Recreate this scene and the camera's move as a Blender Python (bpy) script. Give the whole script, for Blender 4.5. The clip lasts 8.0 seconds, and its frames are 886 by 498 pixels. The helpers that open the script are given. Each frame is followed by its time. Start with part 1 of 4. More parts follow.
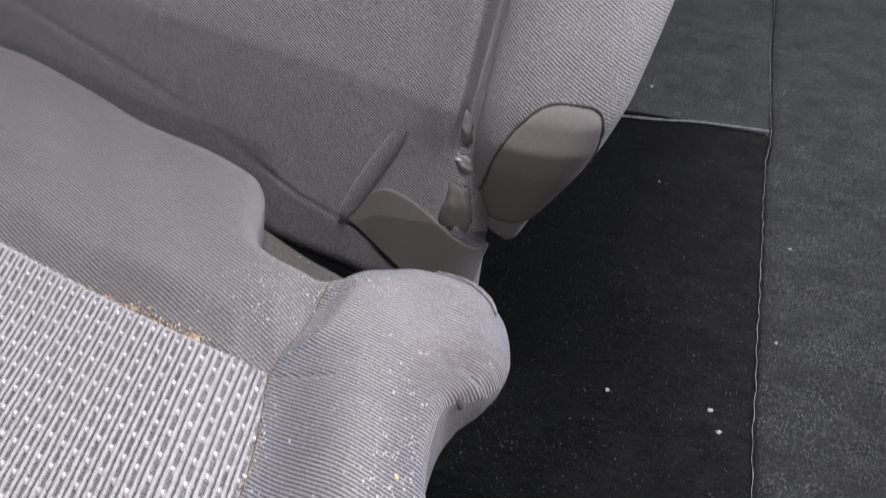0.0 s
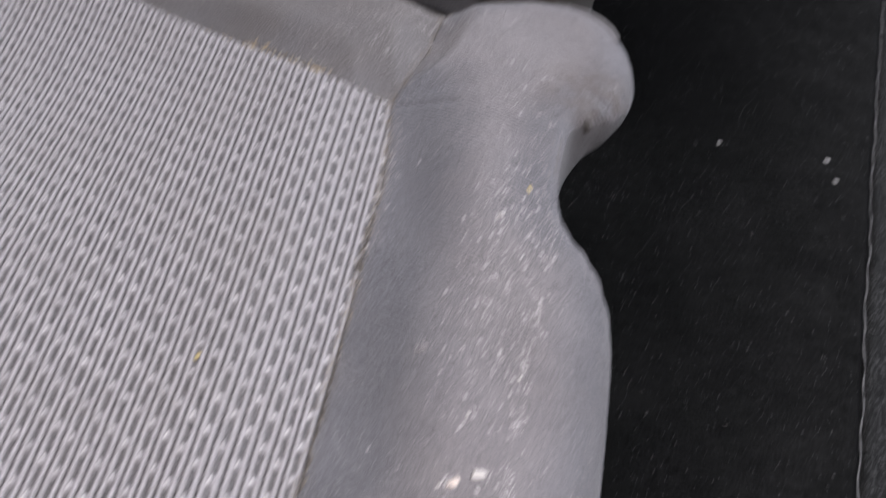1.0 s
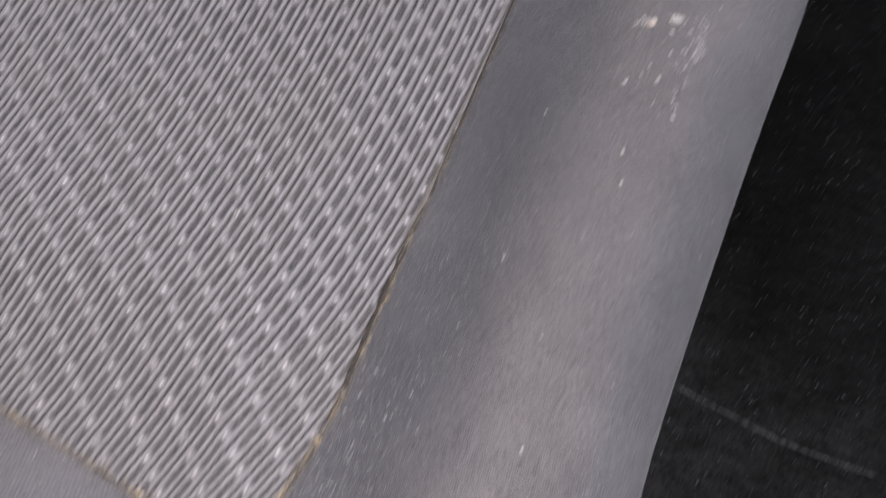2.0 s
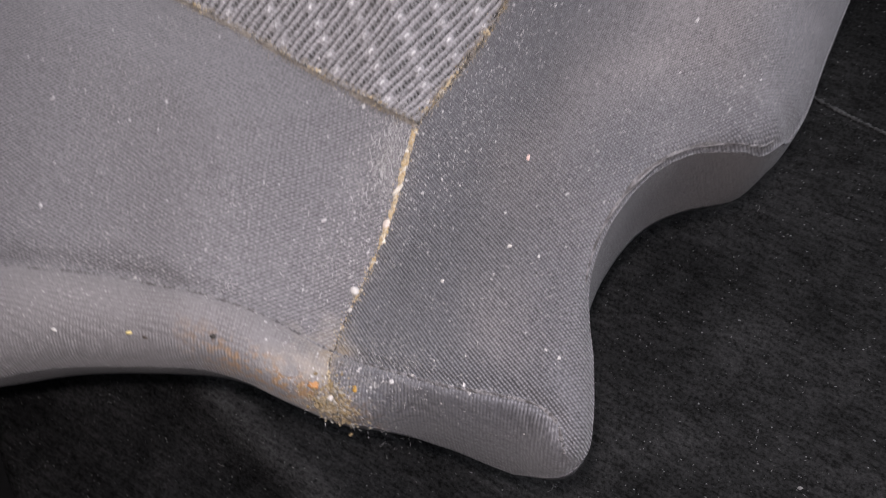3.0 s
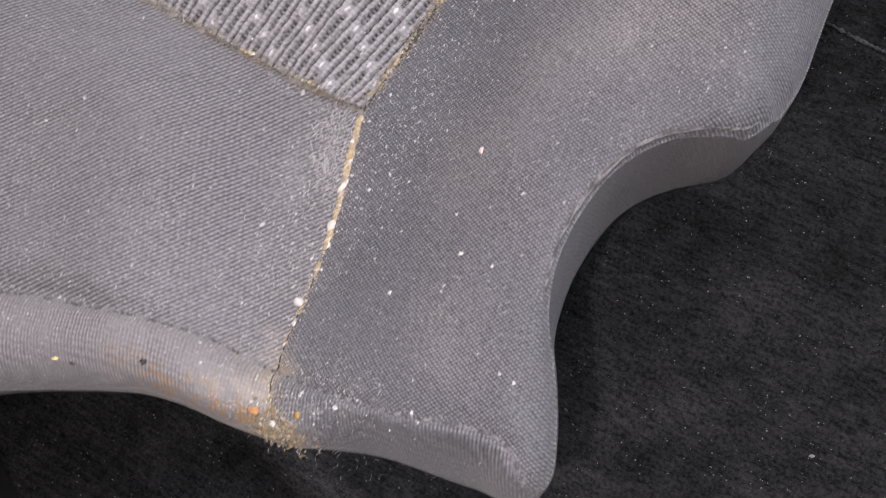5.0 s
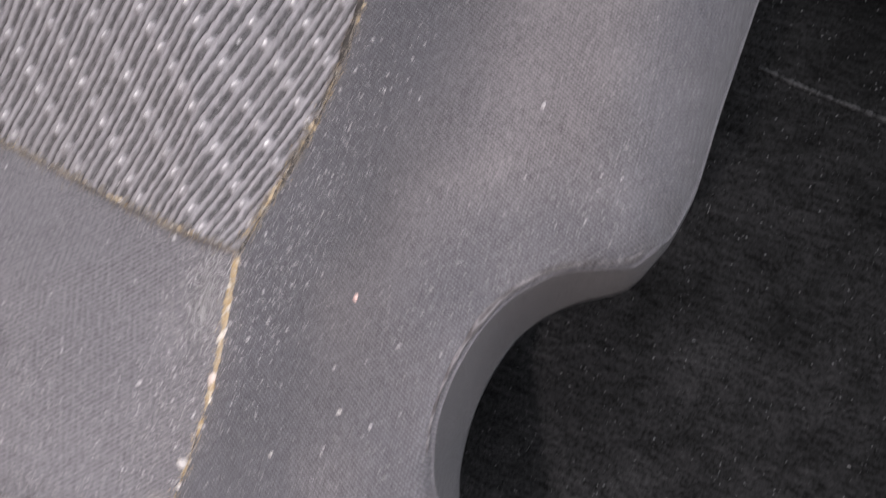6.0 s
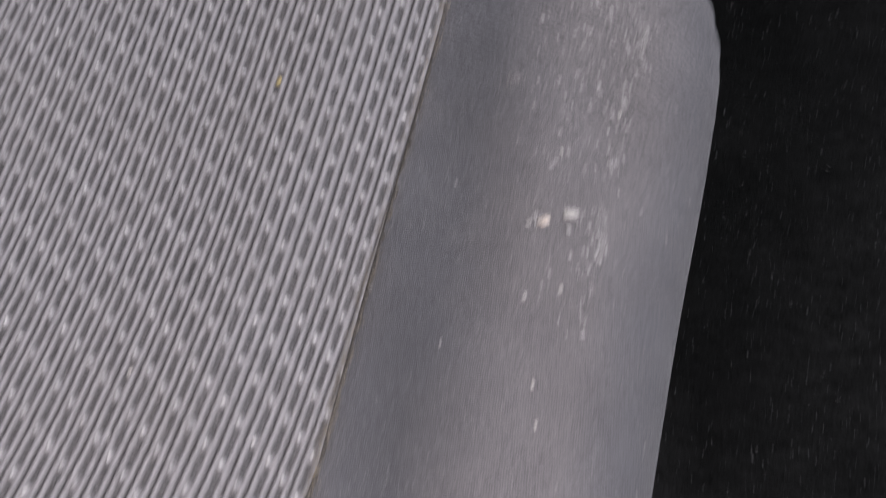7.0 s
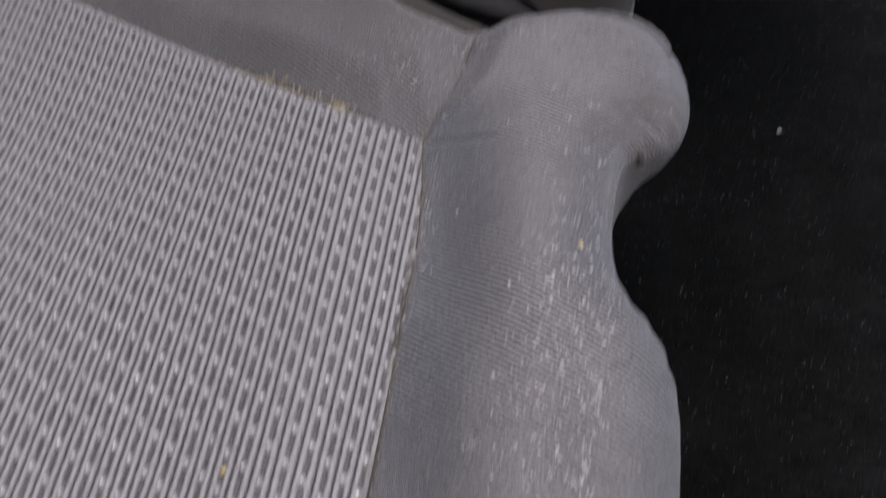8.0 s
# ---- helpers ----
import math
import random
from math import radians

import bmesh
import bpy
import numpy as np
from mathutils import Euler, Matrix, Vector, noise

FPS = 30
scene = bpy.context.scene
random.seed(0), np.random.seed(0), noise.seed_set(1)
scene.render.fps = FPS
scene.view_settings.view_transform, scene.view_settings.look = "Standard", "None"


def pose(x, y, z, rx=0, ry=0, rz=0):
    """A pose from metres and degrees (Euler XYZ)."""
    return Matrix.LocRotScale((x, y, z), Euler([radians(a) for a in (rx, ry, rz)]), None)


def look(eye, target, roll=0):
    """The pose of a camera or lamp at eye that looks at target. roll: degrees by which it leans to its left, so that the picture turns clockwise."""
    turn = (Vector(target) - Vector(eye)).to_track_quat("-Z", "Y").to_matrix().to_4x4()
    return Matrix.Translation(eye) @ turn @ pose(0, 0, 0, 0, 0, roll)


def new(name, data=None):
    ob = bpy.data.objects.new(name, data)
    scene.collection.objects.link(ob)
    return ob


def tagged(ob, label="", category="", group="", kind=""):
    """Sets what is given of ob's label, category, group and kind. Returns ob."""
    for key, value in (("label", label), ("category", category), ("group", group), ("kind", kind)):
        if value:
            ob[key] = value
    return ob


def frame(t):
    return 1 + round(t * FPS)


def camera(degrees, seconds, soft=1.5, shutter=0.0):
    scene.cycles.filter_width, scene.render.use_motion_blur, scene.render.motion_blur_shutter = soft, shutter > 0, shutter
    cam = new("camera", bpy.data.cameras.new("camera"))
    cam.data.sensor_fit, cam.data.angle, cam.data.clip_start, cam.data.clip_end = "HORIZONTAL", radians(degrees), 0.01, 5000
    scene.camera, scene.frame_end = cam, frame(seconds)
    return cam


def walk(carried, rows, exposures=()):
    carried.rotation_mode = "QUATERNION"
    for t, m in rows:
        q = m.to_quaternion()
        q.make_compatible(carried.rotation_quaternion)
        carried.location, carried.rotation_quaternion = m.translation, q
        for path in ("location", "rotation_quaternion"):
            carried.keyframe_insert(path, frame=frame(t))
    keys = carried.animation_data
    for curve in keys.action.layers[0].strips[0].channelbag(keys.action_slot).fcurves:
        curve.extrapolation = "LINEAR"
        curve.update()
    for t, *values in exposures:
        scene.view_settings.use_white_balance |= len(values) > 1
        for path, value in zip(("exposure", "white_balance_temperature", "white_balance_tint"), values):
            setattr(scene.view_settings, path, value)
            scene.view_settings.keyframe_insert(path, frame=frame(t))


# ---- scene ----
# Eye and Euler angles of the camera, time by time.
PATH = [
    (0, 0.0854, -0.2434, 0.3504, 56.30, -5.43, 10.27),
    (0.3, 0.0853, -0.2422, 0.3448, 54.00, -5.40, 10.34),
    (0.5, 0.0843, -0.2448, 0.3354, 52.64, -4.25, 10.49),
    (1, 0.0740, -0.2619, 0.3242, 44.78, -1.48, 12.98),
    (1.2, 0.0689, -0.2734, 0.3246, 40.81, -1.70, 15.15),
    (2.3, 0.0888, -0.3185, 0.3148, 21.64, 6.07, 27.85),
    (2.5, 0.0945, -0.3315, 0.3077, 20.34, 8.93, 28.13),
    (3, 0.0952, -0.3698, 0.2964, 20.84, 6.67, 29.21),
    (3.2, 0.1015, -0.3675, 0.2853, 18.60, 9.60, 32.10),
    (3.5, 0.1040, -0.3750, 0.2822, 18.20, 10.69, 31.18),
    (4, 0.1034, -0.3715, 0.2810, 18.48, 9.98, 30.24),
    (4.2, 0.1028, -0.3704, 0.2797, 19.45, 9.64, 29.89),
    (5.3, 0.0942, -0.3321, 0.2836, 12.99, 9.90, 27.32),
    (5.5, 0.0929, -0.3284, 0.2817, 12.68, 10.26, 27.01),
    (5.8, 0.0964, -0.3176, 0.2795, 13.72, 10.65, 26.52),
    (6, 0.1038, -0.3079, 0.2767, 13.50, 11.08, 23.88),
    (6.3, 0.0888, -0.2899, 0.2939, 15.58, 4.20, 24.27),
    (6.5, 0.0898, -0.2866, 0.2948, 21.02, 4.05, 22.18),
    (6.7, 0.0855, -0.2820, 0.2969, 25.92, 3.10, 19.76),
    (6.9, 0.0694, -0.2651, 0.3088, 26.85, 0.88, 17.33),
    (7, 0.0696, -0.2545, 0.3132, 28.76, 1.43, 17.16),
    (7.2, 0.0673, -0.2505, 0.3122, 32.30, 0.90, 16.60),
    (7.5, 0.0660, -0.2414, 0.3132, 34.43, 2.43, 15.48),
    (8, 0.0654, -0.2199, 0.3272, 41.67, 2.39, 12.76),
]
cam = camera(50.0, 8.0, soft=1.1, shutter=0.5)
walk(cam, [(t, pose(x, y, z, rx, ry, rz)) for t, x, y, z, rx, ry, rz in PATH],
     exposures=[(0, 0.62, 6550, 17), (1, 0.1, 6550, 17), (2.5, -0.65, 6550, 17), (3, -0.6, 6550, 17), (3.5, -0.35, 6550, 17), (4, -0.2, 6550, 17), (5.5, -0.55, 6550, 17), (6, -0.57, 6550, 17), (7, -0.5, 6550, 17), (8, -0.39, 6550, 17)])

# ---- light ----
world = bpy.data.worlds.new("world")
scene.world = world
world.use_nodes = True
_nt = world.node_tree
_sky = _nt.nodes.new("ShaderNodeTexSky")
_sky.sky_type, _sky.sun_disc = "NISHITA", False
_sky.sun_elevation, _sky.sun_rotation = radians(38), radians(30)
_nt.links.new(_sky.outputs[0], _nt.nodes["Background"].inputs[0])
_nt.nodes["Background"].inputs[1].default_value = 0.05


def lamp(name, kind, m, energy, color, **more):
    data = bpy.data.lights.new(name, kind)
    data.energy, data.color = energy, color
    for key, value in more.items():
        if key == "size":
            data.size = value
        elif key == "size_y":
            data.shape, data.size_y = "RECTANGLE", value
        elif key == "radius":
            data.shadow_soft_size = value
    ob = new(name, data)
    ob.matrix_world = m
    return ob


# Daylight in the openings of the unseen cabin, the roof one added, and the small light of the device that films.
lamp("side_window_light", "AREA", look((1.00, 0.72, 0.92), (0.12, 0.35, 0.12)), 22.0, (0.86, 0.93, 1.0), size=1.0, size_y=0.45)
lamp("overhead_daylight", "AREA", look((0.14, 0.00, 1.26), (0.08, 0.05, 0.1)), 14.5, (0.96, 0.97, 1.0), size=0.45, size_y=0.40)
lamp("device_light", "POINT", pose(0.091, -0.365, 0.300), 2.25, (1.0, 0.95, 0.94), radius=0.003)


# ---- materials ----
class Net:
    """Shader nodes written as calls."""

    def __init__(self, name):
        self.mat = bpy.data.materials.new(name)
        self.mat.use_nodes = True
        self.tree = self.mat.node_tree
        self.out = self.tree.nodes["Material Output"]
        self.bsdf = self.tree.nodes["Principled BSDF"]

    def add(self, kind, inputs=(), out=0, **props):
        n = self.tree.nodes.new(kind)
        for k, v in props.items():
            setattr(n, k, v)
        for key, v in (inputs.items() if isinstance(inputs, dict) else enumerate(inputs)):
            self.put(n.inputs[key], v)
        return n.outputs[out]

    def put(self, socket, v):
        if isinstance(v, bpy.types.NodeSocket):
            self.tree.links.new(v, socket)
        elif v is not None:
            socket.default_value = v

    def math(self, op, *a):
        return self.add("ShaderNodeMath", a, operation=op)

    def place(self):
        return self.add("ShaderNodeTexCoord", out=3)

    def noise(self, p, scale, detail=3.0, rough=0.55):
        return self.add("ShaderNodeTexNoise", {"Vector": p, "Scale": scale, "Detail": detail, "Roughness": rough})

    def dot(self, p, d):
        return self.add("ShaderNodeVectorMath", [p, d], out=1, operation="DOT_PRODUCT")

    def wave(self, p, d, pitch):
        """0..1 along d, with that pitch in metres."""
        s = self.math("SINE", self.math("MULTIPLY", self.dot(p, d), 2 * math.pi / pitch))
        return self.math("MULTIPLY_ADD", s, 0.5, 0.5)

    def ramp(self, f, lo, hi, a=0.0, b=1.0):
        return self.add("ShaderNodeMapRange", [f, lo, hi, a, b])

    def mix(self, f, a, b):
        n = self.tree.nodes.new("ShaderNodeMix")
        n.data_type = "RGBA"
        self.put(n.inputs[0], f)
        self.put(n.inputs[6], a)
        self.put(n.inputs[7], b)
        return n.outputs[2]

    def done(self, color, rough=0.9, height=None, depth=0.0003, sheen=0.0, spec=0.3, metal=0.0):
        b = self.bsdf.inputs
        self.put(b["Base Color"], color)
        self.put(b["Roughness"], rough)
        self.put(b["Metallic"], metal)
        self.put(b["Specular IOR Level"], spec)
        if sheen:
            self.put(b["Sheen Weight"], sheen)
            self.put(b["Sheen Roughness"], 0.5)
        if height is not None:
            bump = self.add("ShaderNodeBump", {"Height": height, "Distance": depth, "Strength": 1.0})
            self.put(b["Normal"], bump)
        return self.mat


def rgb(r, g, b):
    return (r, g, b, 1.0)


def twill(name, along, over, tone=1.0, warm=0.0, dust=0.5, stain=False, weft=0.3, pitch=0.00092, stretch=0.0, grit=0.75, least=0.45, lo=0.08, hi=0.85, relief=0.00042, lip=False, wear_shade=False):
    """Grey upholstery twill: fine ribs across one way, threads across the other, dust in the weave."""
    n = Net(name)
    p = n.place()
    warp = p
    for scale, amount in ((55.0, 0.0011), (700.0, 0.00020)):
        shift = n.add("ShaderNodeVectorMath", [n.add("ShaderNodeTexNoise", {"Vector": p, "Scale": scale}, out=1), (amount, amount, amount)], operation="MULTIPLY")
        warp = n.add("ShaderNodeVectorMath", [warp, shift], operation="ADD")
    rib = n.wave(warp, Vector(along).normalized(), pitch)
    cross = n.wave(warp, Vector(over).normalized(), pitch * 0.93)
    if stretch:
        loose = n.ramp(n.dot(p, (0.0, 1.0, 0.0)), -0.13, -0.06)
        rib = n.math("MULTIPLY_ADD", n.math("SUBTRACT", n.wave(warp, Vector(along).normalized(), stretch), rib), loose, rib)
        cross = n.math("MULTIPLY_ADD", n.math("SUBTRACT", 0.7, cross), n.math("MULTIPLY", loose, 0.75), cross)
    fine = n.noise(p, 1300.0, 2.0)
    patchy = n.noise(p, 75.0, 4.0)
    worn = n.ramp(patchy, 0.32, 0.62, least, 1.0)
    # threads show where both systems rise together
    knots = n.math("MULTIPLY", rib, n.math("MULTIPLY_ADD", cross, weft, 1.0 - weft))
    if lip:
        # the lip is cut across the cloth, so its ribs run down over the edge
        on_lip = n.add("ShaderNodeAttribute", attribute_name="lip", out=2)
        down = n.math("MULTIPLY", n.wave(warp, Vector((0.95, 0.32, 0.0)), 0.00066), n.math("MULTIPLY_ADD", n.wave(warp, Vector((-0.25, 0.8, -0.55)), 0.00074), 0.7, 0.3))
        down = n.math("MULTIPLY_ADD", n.math("SUBTRACT", down, 0.36), n.ramp(patchy, 0.35, 0.65, 0.30, 0.85), 0.40)
        knots = n.math("MULTIPLY_ADD", n.math("SUBTRACT", down, knots), on_lip, knots)
    weave = n.math("MULTIPLY_ADD", n.math("SUBTRACT", knots, 0.45), worn, n.math("MULTIPLY_ADD", n.math("SUBTRACT", fine, 0.5), grit, 0.45))
    if stretch:
        weave = n.math("MULTIPLY_ADD", n.math("SUBTRACT", weave, 0.45), n.math("MULTIPLY_ADD", loose, 1.1, 1.0), 0.45)
    wide = n.noise(p, 22.0, 4.0)
    # weave gaps coloured dark, standing for shade between the threads
    base = n.mix(n.ramp(weave, lo, hi), rgb(0.033 * tone, 0.031 * tone, 0.034 * tone), rgb(0.265 * tone, 0.254 * tone, 0.266 * tone))
    base = n.mix(n.ramp(wide, 0.35, 0.75, 0.0, 0.14), base, rgb(0.16 * tone, 0.15 * tone, 0.145 * tone))
    if wear_shade:
        # crest worn pale and warm, seam hollow slate blue, both partly painted shading
        rub_shade = n.add("ShaderNodeAttribute", attribute_name="wear_shade", out=2)
        rub_shade = n.ramp(n.math("MULTIPLY_ADD", n.math("SUBTRACT", n.noise(p, 60.0, 4.0), 0.5), 0.55, rub_shade), 0.15, 0.90)
        tint = n.mix(rub_shade, rgb(0.70, 0.725, 0.76), rgb(1.15, 1.125, 1.10))
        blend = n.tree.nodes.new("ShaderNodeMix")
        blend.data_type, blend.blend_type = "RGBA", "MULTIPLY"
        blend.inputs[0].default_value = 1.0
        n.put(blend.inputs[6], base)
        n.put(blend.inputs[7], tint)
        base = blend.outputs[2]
    if lip and not wear_shade:
        base = n.mix(n.math("MULTIPLY", on_lip, 0.35), base, rgb(0.205, 0.188, 0.182))
    if warm:
        base = n.mix(n.ramp(n.noise(p, 35.0, 4.0), 0.30, 0.60, 0.3 * warm, warm), base, rgb(0.118, 0.105, 0.098))
    specks = n.ramp(n.noise(p, 2000.0, 1.0), 0.65, 0.73)
    base = n.mix(n.math("MULTIPLY", specks, n.ramp(wide, 0.4, 0.65, 0.25 * dust, dust)), base, rgb(0.52, 0.50, 0.48))
    if stain:
        near_seam = n.math("MAXIMUM", n.ramp(n.add("ShaderNodeVectorMath", [p, (0.0250, -0.3115, 0.125)], out=1, operation="DISTANCE"), 0.002, 0.0095, 1.0, 0.0), n.ramp(n.add("ShaderNodeVectorMath", [p, (0.047, -0.351, 0.125)], out=1, operation="DISTANCE"), 0.004, 0.016, 0.6, 0.0))
        near_seam = n.math("MAXIMUM", near_seam, n.ramp(n.add("ShaderNodeVectorMath", [p, (0.029, -0.334, 0.127)], out=1, operation="DISTANCE"), 0.002, 0.012, 0.6, 0.0))
        flecks = n.ramp(n.math("MULTIPLY_ADD", n.noise(p, 1700.0, 2.0), 0.75, n.math("MULTIPLY", n.noise(p, 260.0, 3.0), 0.25)), 0.54, 0.60)
        base = n.mix(n.math("MULTIPLY", n.math("MULTIPLY", flecks, near_seam), 0.4), base, rgb(0.46, 0.44, 0.41))
        # brown shade under the bolster's end, painted into the cloth
        end_shade = n.ramp(n.add("ShaderNodeVectorMath", [p, (0.0665, 0.0120, 0.120)], out=1, operation="DISTANCE"), 0.008, 0.026, 0.95, 0.0)
        base = n.mix(n.math("MULTIPLY", end_shade, n.ramp(n.noise(p, 160.0, 4.0), 0.30, 0.60)), base, rgb(0.085, 0.068, 0.060))
        d = n.add("ShaderNodeVectorMath", [p, (0.0340, -0.3555, 0.118)], out=1, operation="DISTANCE")
        spot = n.math("MULTIPLY", n.ramp(d, 0.005, 0.014, 1.0, 0.0), n.ramp(n.noise(p, 140.0, 5.0), 0.38, 0.62))
        base = n.mix(n.math("MULTIPLY", spot, 0.8), base, rgb(0.36, 0.31, 0.25))
        # dried spill in a band along the lip
        e = n.math("ABSOLUTE", n.math("SUBTRACT", n.dot(p, (-0.06, 0.998, 0.0)), -0.3604))
        band = n.math("MULTIPLY", n.ramp(e, 0.0010, 0.0045, 1.0, 0.0), n.ramp(n.math("MULTIPLY_ADD", n.noise(p, 900.0, 3.0), 0.5, n.math("MULTIPLY", n.noise(p, 190.0, 4.0), 0.5)), 0.50, 0.58))
        side = n.math("MULTIPLY", n.ramp(n.dot(p, (1, 0, 0)), 0.006, 0.026), n.ramp(n.dot(p, (1, 0, 0)), 0.044, 0.052, 1.0, 0.0))
        base = n.mix(n.math("MULTIPLY", n.math("MULTIPLY", band, side), 0.75), base, rgb(0.25, 0.135, 0.045))
        # amber runs where the spill soaked into the end of the seam
        for at, far, much in (((0.0372, -0.3510, 0.122), 0.0042, 0.75), ((0.0395, -0.3550, 0.120), 0.0055, 0.8), ((0.0440, -0.3565, 0.118), 0.0050, 0.7)):
            d = n.add("ShaderNodeVectorMath", [p, at], out=1, operation="DISTANCE")
            soaked = n.math("MULTIPLY", n.ramp(d, 0.0008, far, 1.0, 0.0), n.ramp(n.noise(p, 520.0, 4.0), 0.44, 0.58))
            base = n.mix(n.math("MULTIPLY", soaked, much), base, rgb(0.20, 0.125, 0.035))
    height = n.math("MULTIPLY_ADD", fine, 0.25, weave)
    return n.done(base, 0.75, height, relief, sheen=0.15, spec=0.4)


def knit():
    """Ribbed spacer knit: pale looped ribs, darker ladders between them, white knots."""
    n = Net("ribbed_knit")
    p = n.place()
    ridge, window, knot = (n.add("ShaderNodeAttribute", attribute_name=k, out=2) for k in ("ridge", "window", "knot"))
    fine = n.noise(p, 1500.0, 2.0)
    fuzz = n.noise(n.add("ShaderNodeVectorMath", [p, (1.0, 0.5, 1.0)], operation="MULTIPLY"), 650.0, 3.0, 0.7)
    bent = n.add("ShaderNodeVectorMath", [p, n.add("ShaderNodeVectorMath", [n.add("ShaderNodeTexNoise", {"Vector": p, "Scale": 300.0}, out=1), (0.0005, 0.0005, 0.0005)], operation="MULTIPLY")], operation="ADD")
    rungs = n.wave(bent, (0.17, 0.98, 0.0), 0.00095)
    # gaps and windows near black: shade between the cords put into the colour
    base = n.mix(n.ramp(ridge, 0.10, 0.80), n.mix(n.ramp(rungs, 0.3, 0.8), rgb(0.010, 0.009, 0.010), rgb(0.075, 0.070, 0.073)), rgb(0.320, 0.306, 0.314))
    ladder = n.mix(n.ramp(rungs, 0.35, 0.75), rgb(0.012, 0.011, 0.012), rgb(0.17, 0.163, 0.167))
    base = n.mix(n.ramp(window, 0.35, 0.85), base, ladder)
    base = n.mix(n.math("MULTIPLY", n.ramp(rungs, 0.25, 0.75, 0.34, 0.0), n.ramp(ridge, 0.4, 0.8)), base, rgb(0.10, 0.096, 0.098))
    base = n.mix(n.ramp(fuzz, 0.48, 0.66, 0.0, 0.45), base, rgb(0.10, 0.096, 0.098))
    base = n.mix(n.ramp(fine, 0.46, 0.68, 0.0, 0.30), base, rgb(0.42, 0.40, 0.41))
    base = n.mix(n.math("MULTIPLY", n.ramp(knot, 0.30, 0.75, 0.0, 1.0), n.ramp(fuzz, 0.40, 0.62, 1.0, 0.35)), base, rgb(0.76, 0.745, 0.735))
    base = n.mix(n.ramp(n.noise(p, 30.0, 3.0), 0.4, 0.7, 0.0, 0.2), base, rgb(0.2, 0.185, 0.175))
    h = n.math("MULTIPLY_ADD", n.math("MULTIPLY", rungs, n.ramp(ridge, 0.3, 0.8, 0.9, 0.25)), 1.0, n.math("MULTIPLY_ADD", fuzz, 1.0, fine))
    return n.done(base, 0.8, h, 0.00050, sheen=0.15, spec=0.3)


def carpet(name, tone=1.0, grain=1.0, grit=0.0, mottle=0.35, speckle=0.0):
    """Black needle felt with matted fibres and pale lint, paler in front of the seat."""
    n = Net(name)
    p = n.place()
    f1 = n.noise(p, 900.0, 4.0, 0.75)
    f2 = n.noise(n.add("ShaderNodeVectorMath", [p, (0.5, 2.4, 1.0)], operation="MULTIPLY"), 260.0, 4.0, 0.7)
    wide = n.noise(p, 14.0, 5.0, 0.6)
    mid = n.noise(n.add("ShaderNodeVectorMath", [p, (0.6, 1.8, 1.0)], operation="MULTIPLY"), 70.0, 4.0, 0.65)
    fib = n.math("MULTIPLY_ADD", f1, 0.6, n.math("MULTIPLY", f2, 0.4))
    base = n.mix(n.ramp(fib, 0.40, 0.62), rgb(0.002 * tone, 0.0021 * tone, 0.0022 * tone), rgb(0.034 * tone, 0.0345 * tone, 0.035 * tone))
    base = n.mix(n.ramp(mid, 0.42, 0.66, 0.0, mottle), base, rgb(0.030 * tone, 0.0305 * tone, 0.0305 * tone))
    base = n.mix(n.ramp(wide, 0.42, 0.72, 0.0, mottle), base, rgb(0.024 * tone, 0.0245 * tone, 0.0245 * tone))
    if grit:
        # front and outer side dusted paler, with lamp light put into the colour
        lit_front = n.math("ADD", n.dot(p, (0.0, 1.0, 0.0)), n.math("MULTIPLY", n.noise(p, 9.0, 4.0), 0.25))
        beside = n.math("ADD", n.dot(p, (1.0, -0.13, 0.0)), n.math("MULTIPLY", n.noise(p, 16.0, 5.0), 0.12))
        dusty = n.math("MAXIMUM", n.ramp(lit_front, -0.16, 0.02, 1.0, 0.0), n.math("MULTIPLY", n.ramp(beside, 0.16, 0.27), 0.30))
        dusty = n.math("MULTIPLY", dusty, n.math("MULTIPLY", n.ramp(fib, 0.40, 0.62, 0.20, 1.0), n.ramp(n.noise(p, 38.0, 5.0, 0.65), 0.32, 0.62, 0.45, 1.25)))
        base = n.mix(n.math("MULTIPLY", dusty, grit), base, rgb(0.102, 0.100, 0.100))
    if grit:
        fold = n.math("ABSOLUTE", n.add("ShaderNodeVectorMath", [p, (0.237, 0.972, 0.0)], out=1, operation="DOT_PRODUCT"))
        fold = n.math("ABSOLUTE", n.math("SUBTRACT", fold, 0.3622))
        fold = n.math("MULTIPLY", n.ramp(fold, 0.001, 0.008, 1.0, 0.0), n.ramp(n.dot(p, (1.0, 0.0, 0.0)), 0.05, 0.10, 1.0, 0.0))
        base = n.mix(n.math("MULTIPLY", n.math("MULTIPLY", fold, n.ramp(n.dot(p, (0.0, 1.0, 0.0)), -0.30, -0.33)), n.ramp(fib, 0.40, 0.60, 0.1, 0.6)), base, rgb(0.13, 0.128, 0.128))
    if speckle:
        # pale worn fibre tips, thicker in patches
        tips = n.math("MULTIPLY", n.ramp(n.noise(p, 760.0, 4.0, 0.75), 0.53, 0.64), n.ramp(n.noise(p, 26.0, 5.0, 0.65), 0.36, 0.62, 0.15, 1.0))
        base = n.mix(n.math("MULTIPLY", tips, speckle), base, rgb(0.18, 0.184, 0.184))
    lint = n.ramp(n.noise(p, 1100.0, 1.0), 0.735, 0.78)
    base = n.mix(n.math("MULTIPLY", lint, 0.6), base, rgb(0.34, 0.34, 0.34))
    return n.done(base, 0.9, n.math("MULTIPLY_ADD", mid, 0.5, fib), 0.0014 * grain, sheen=0.0 if grit else 0.02, spec=0.025 if grit else 0.06)


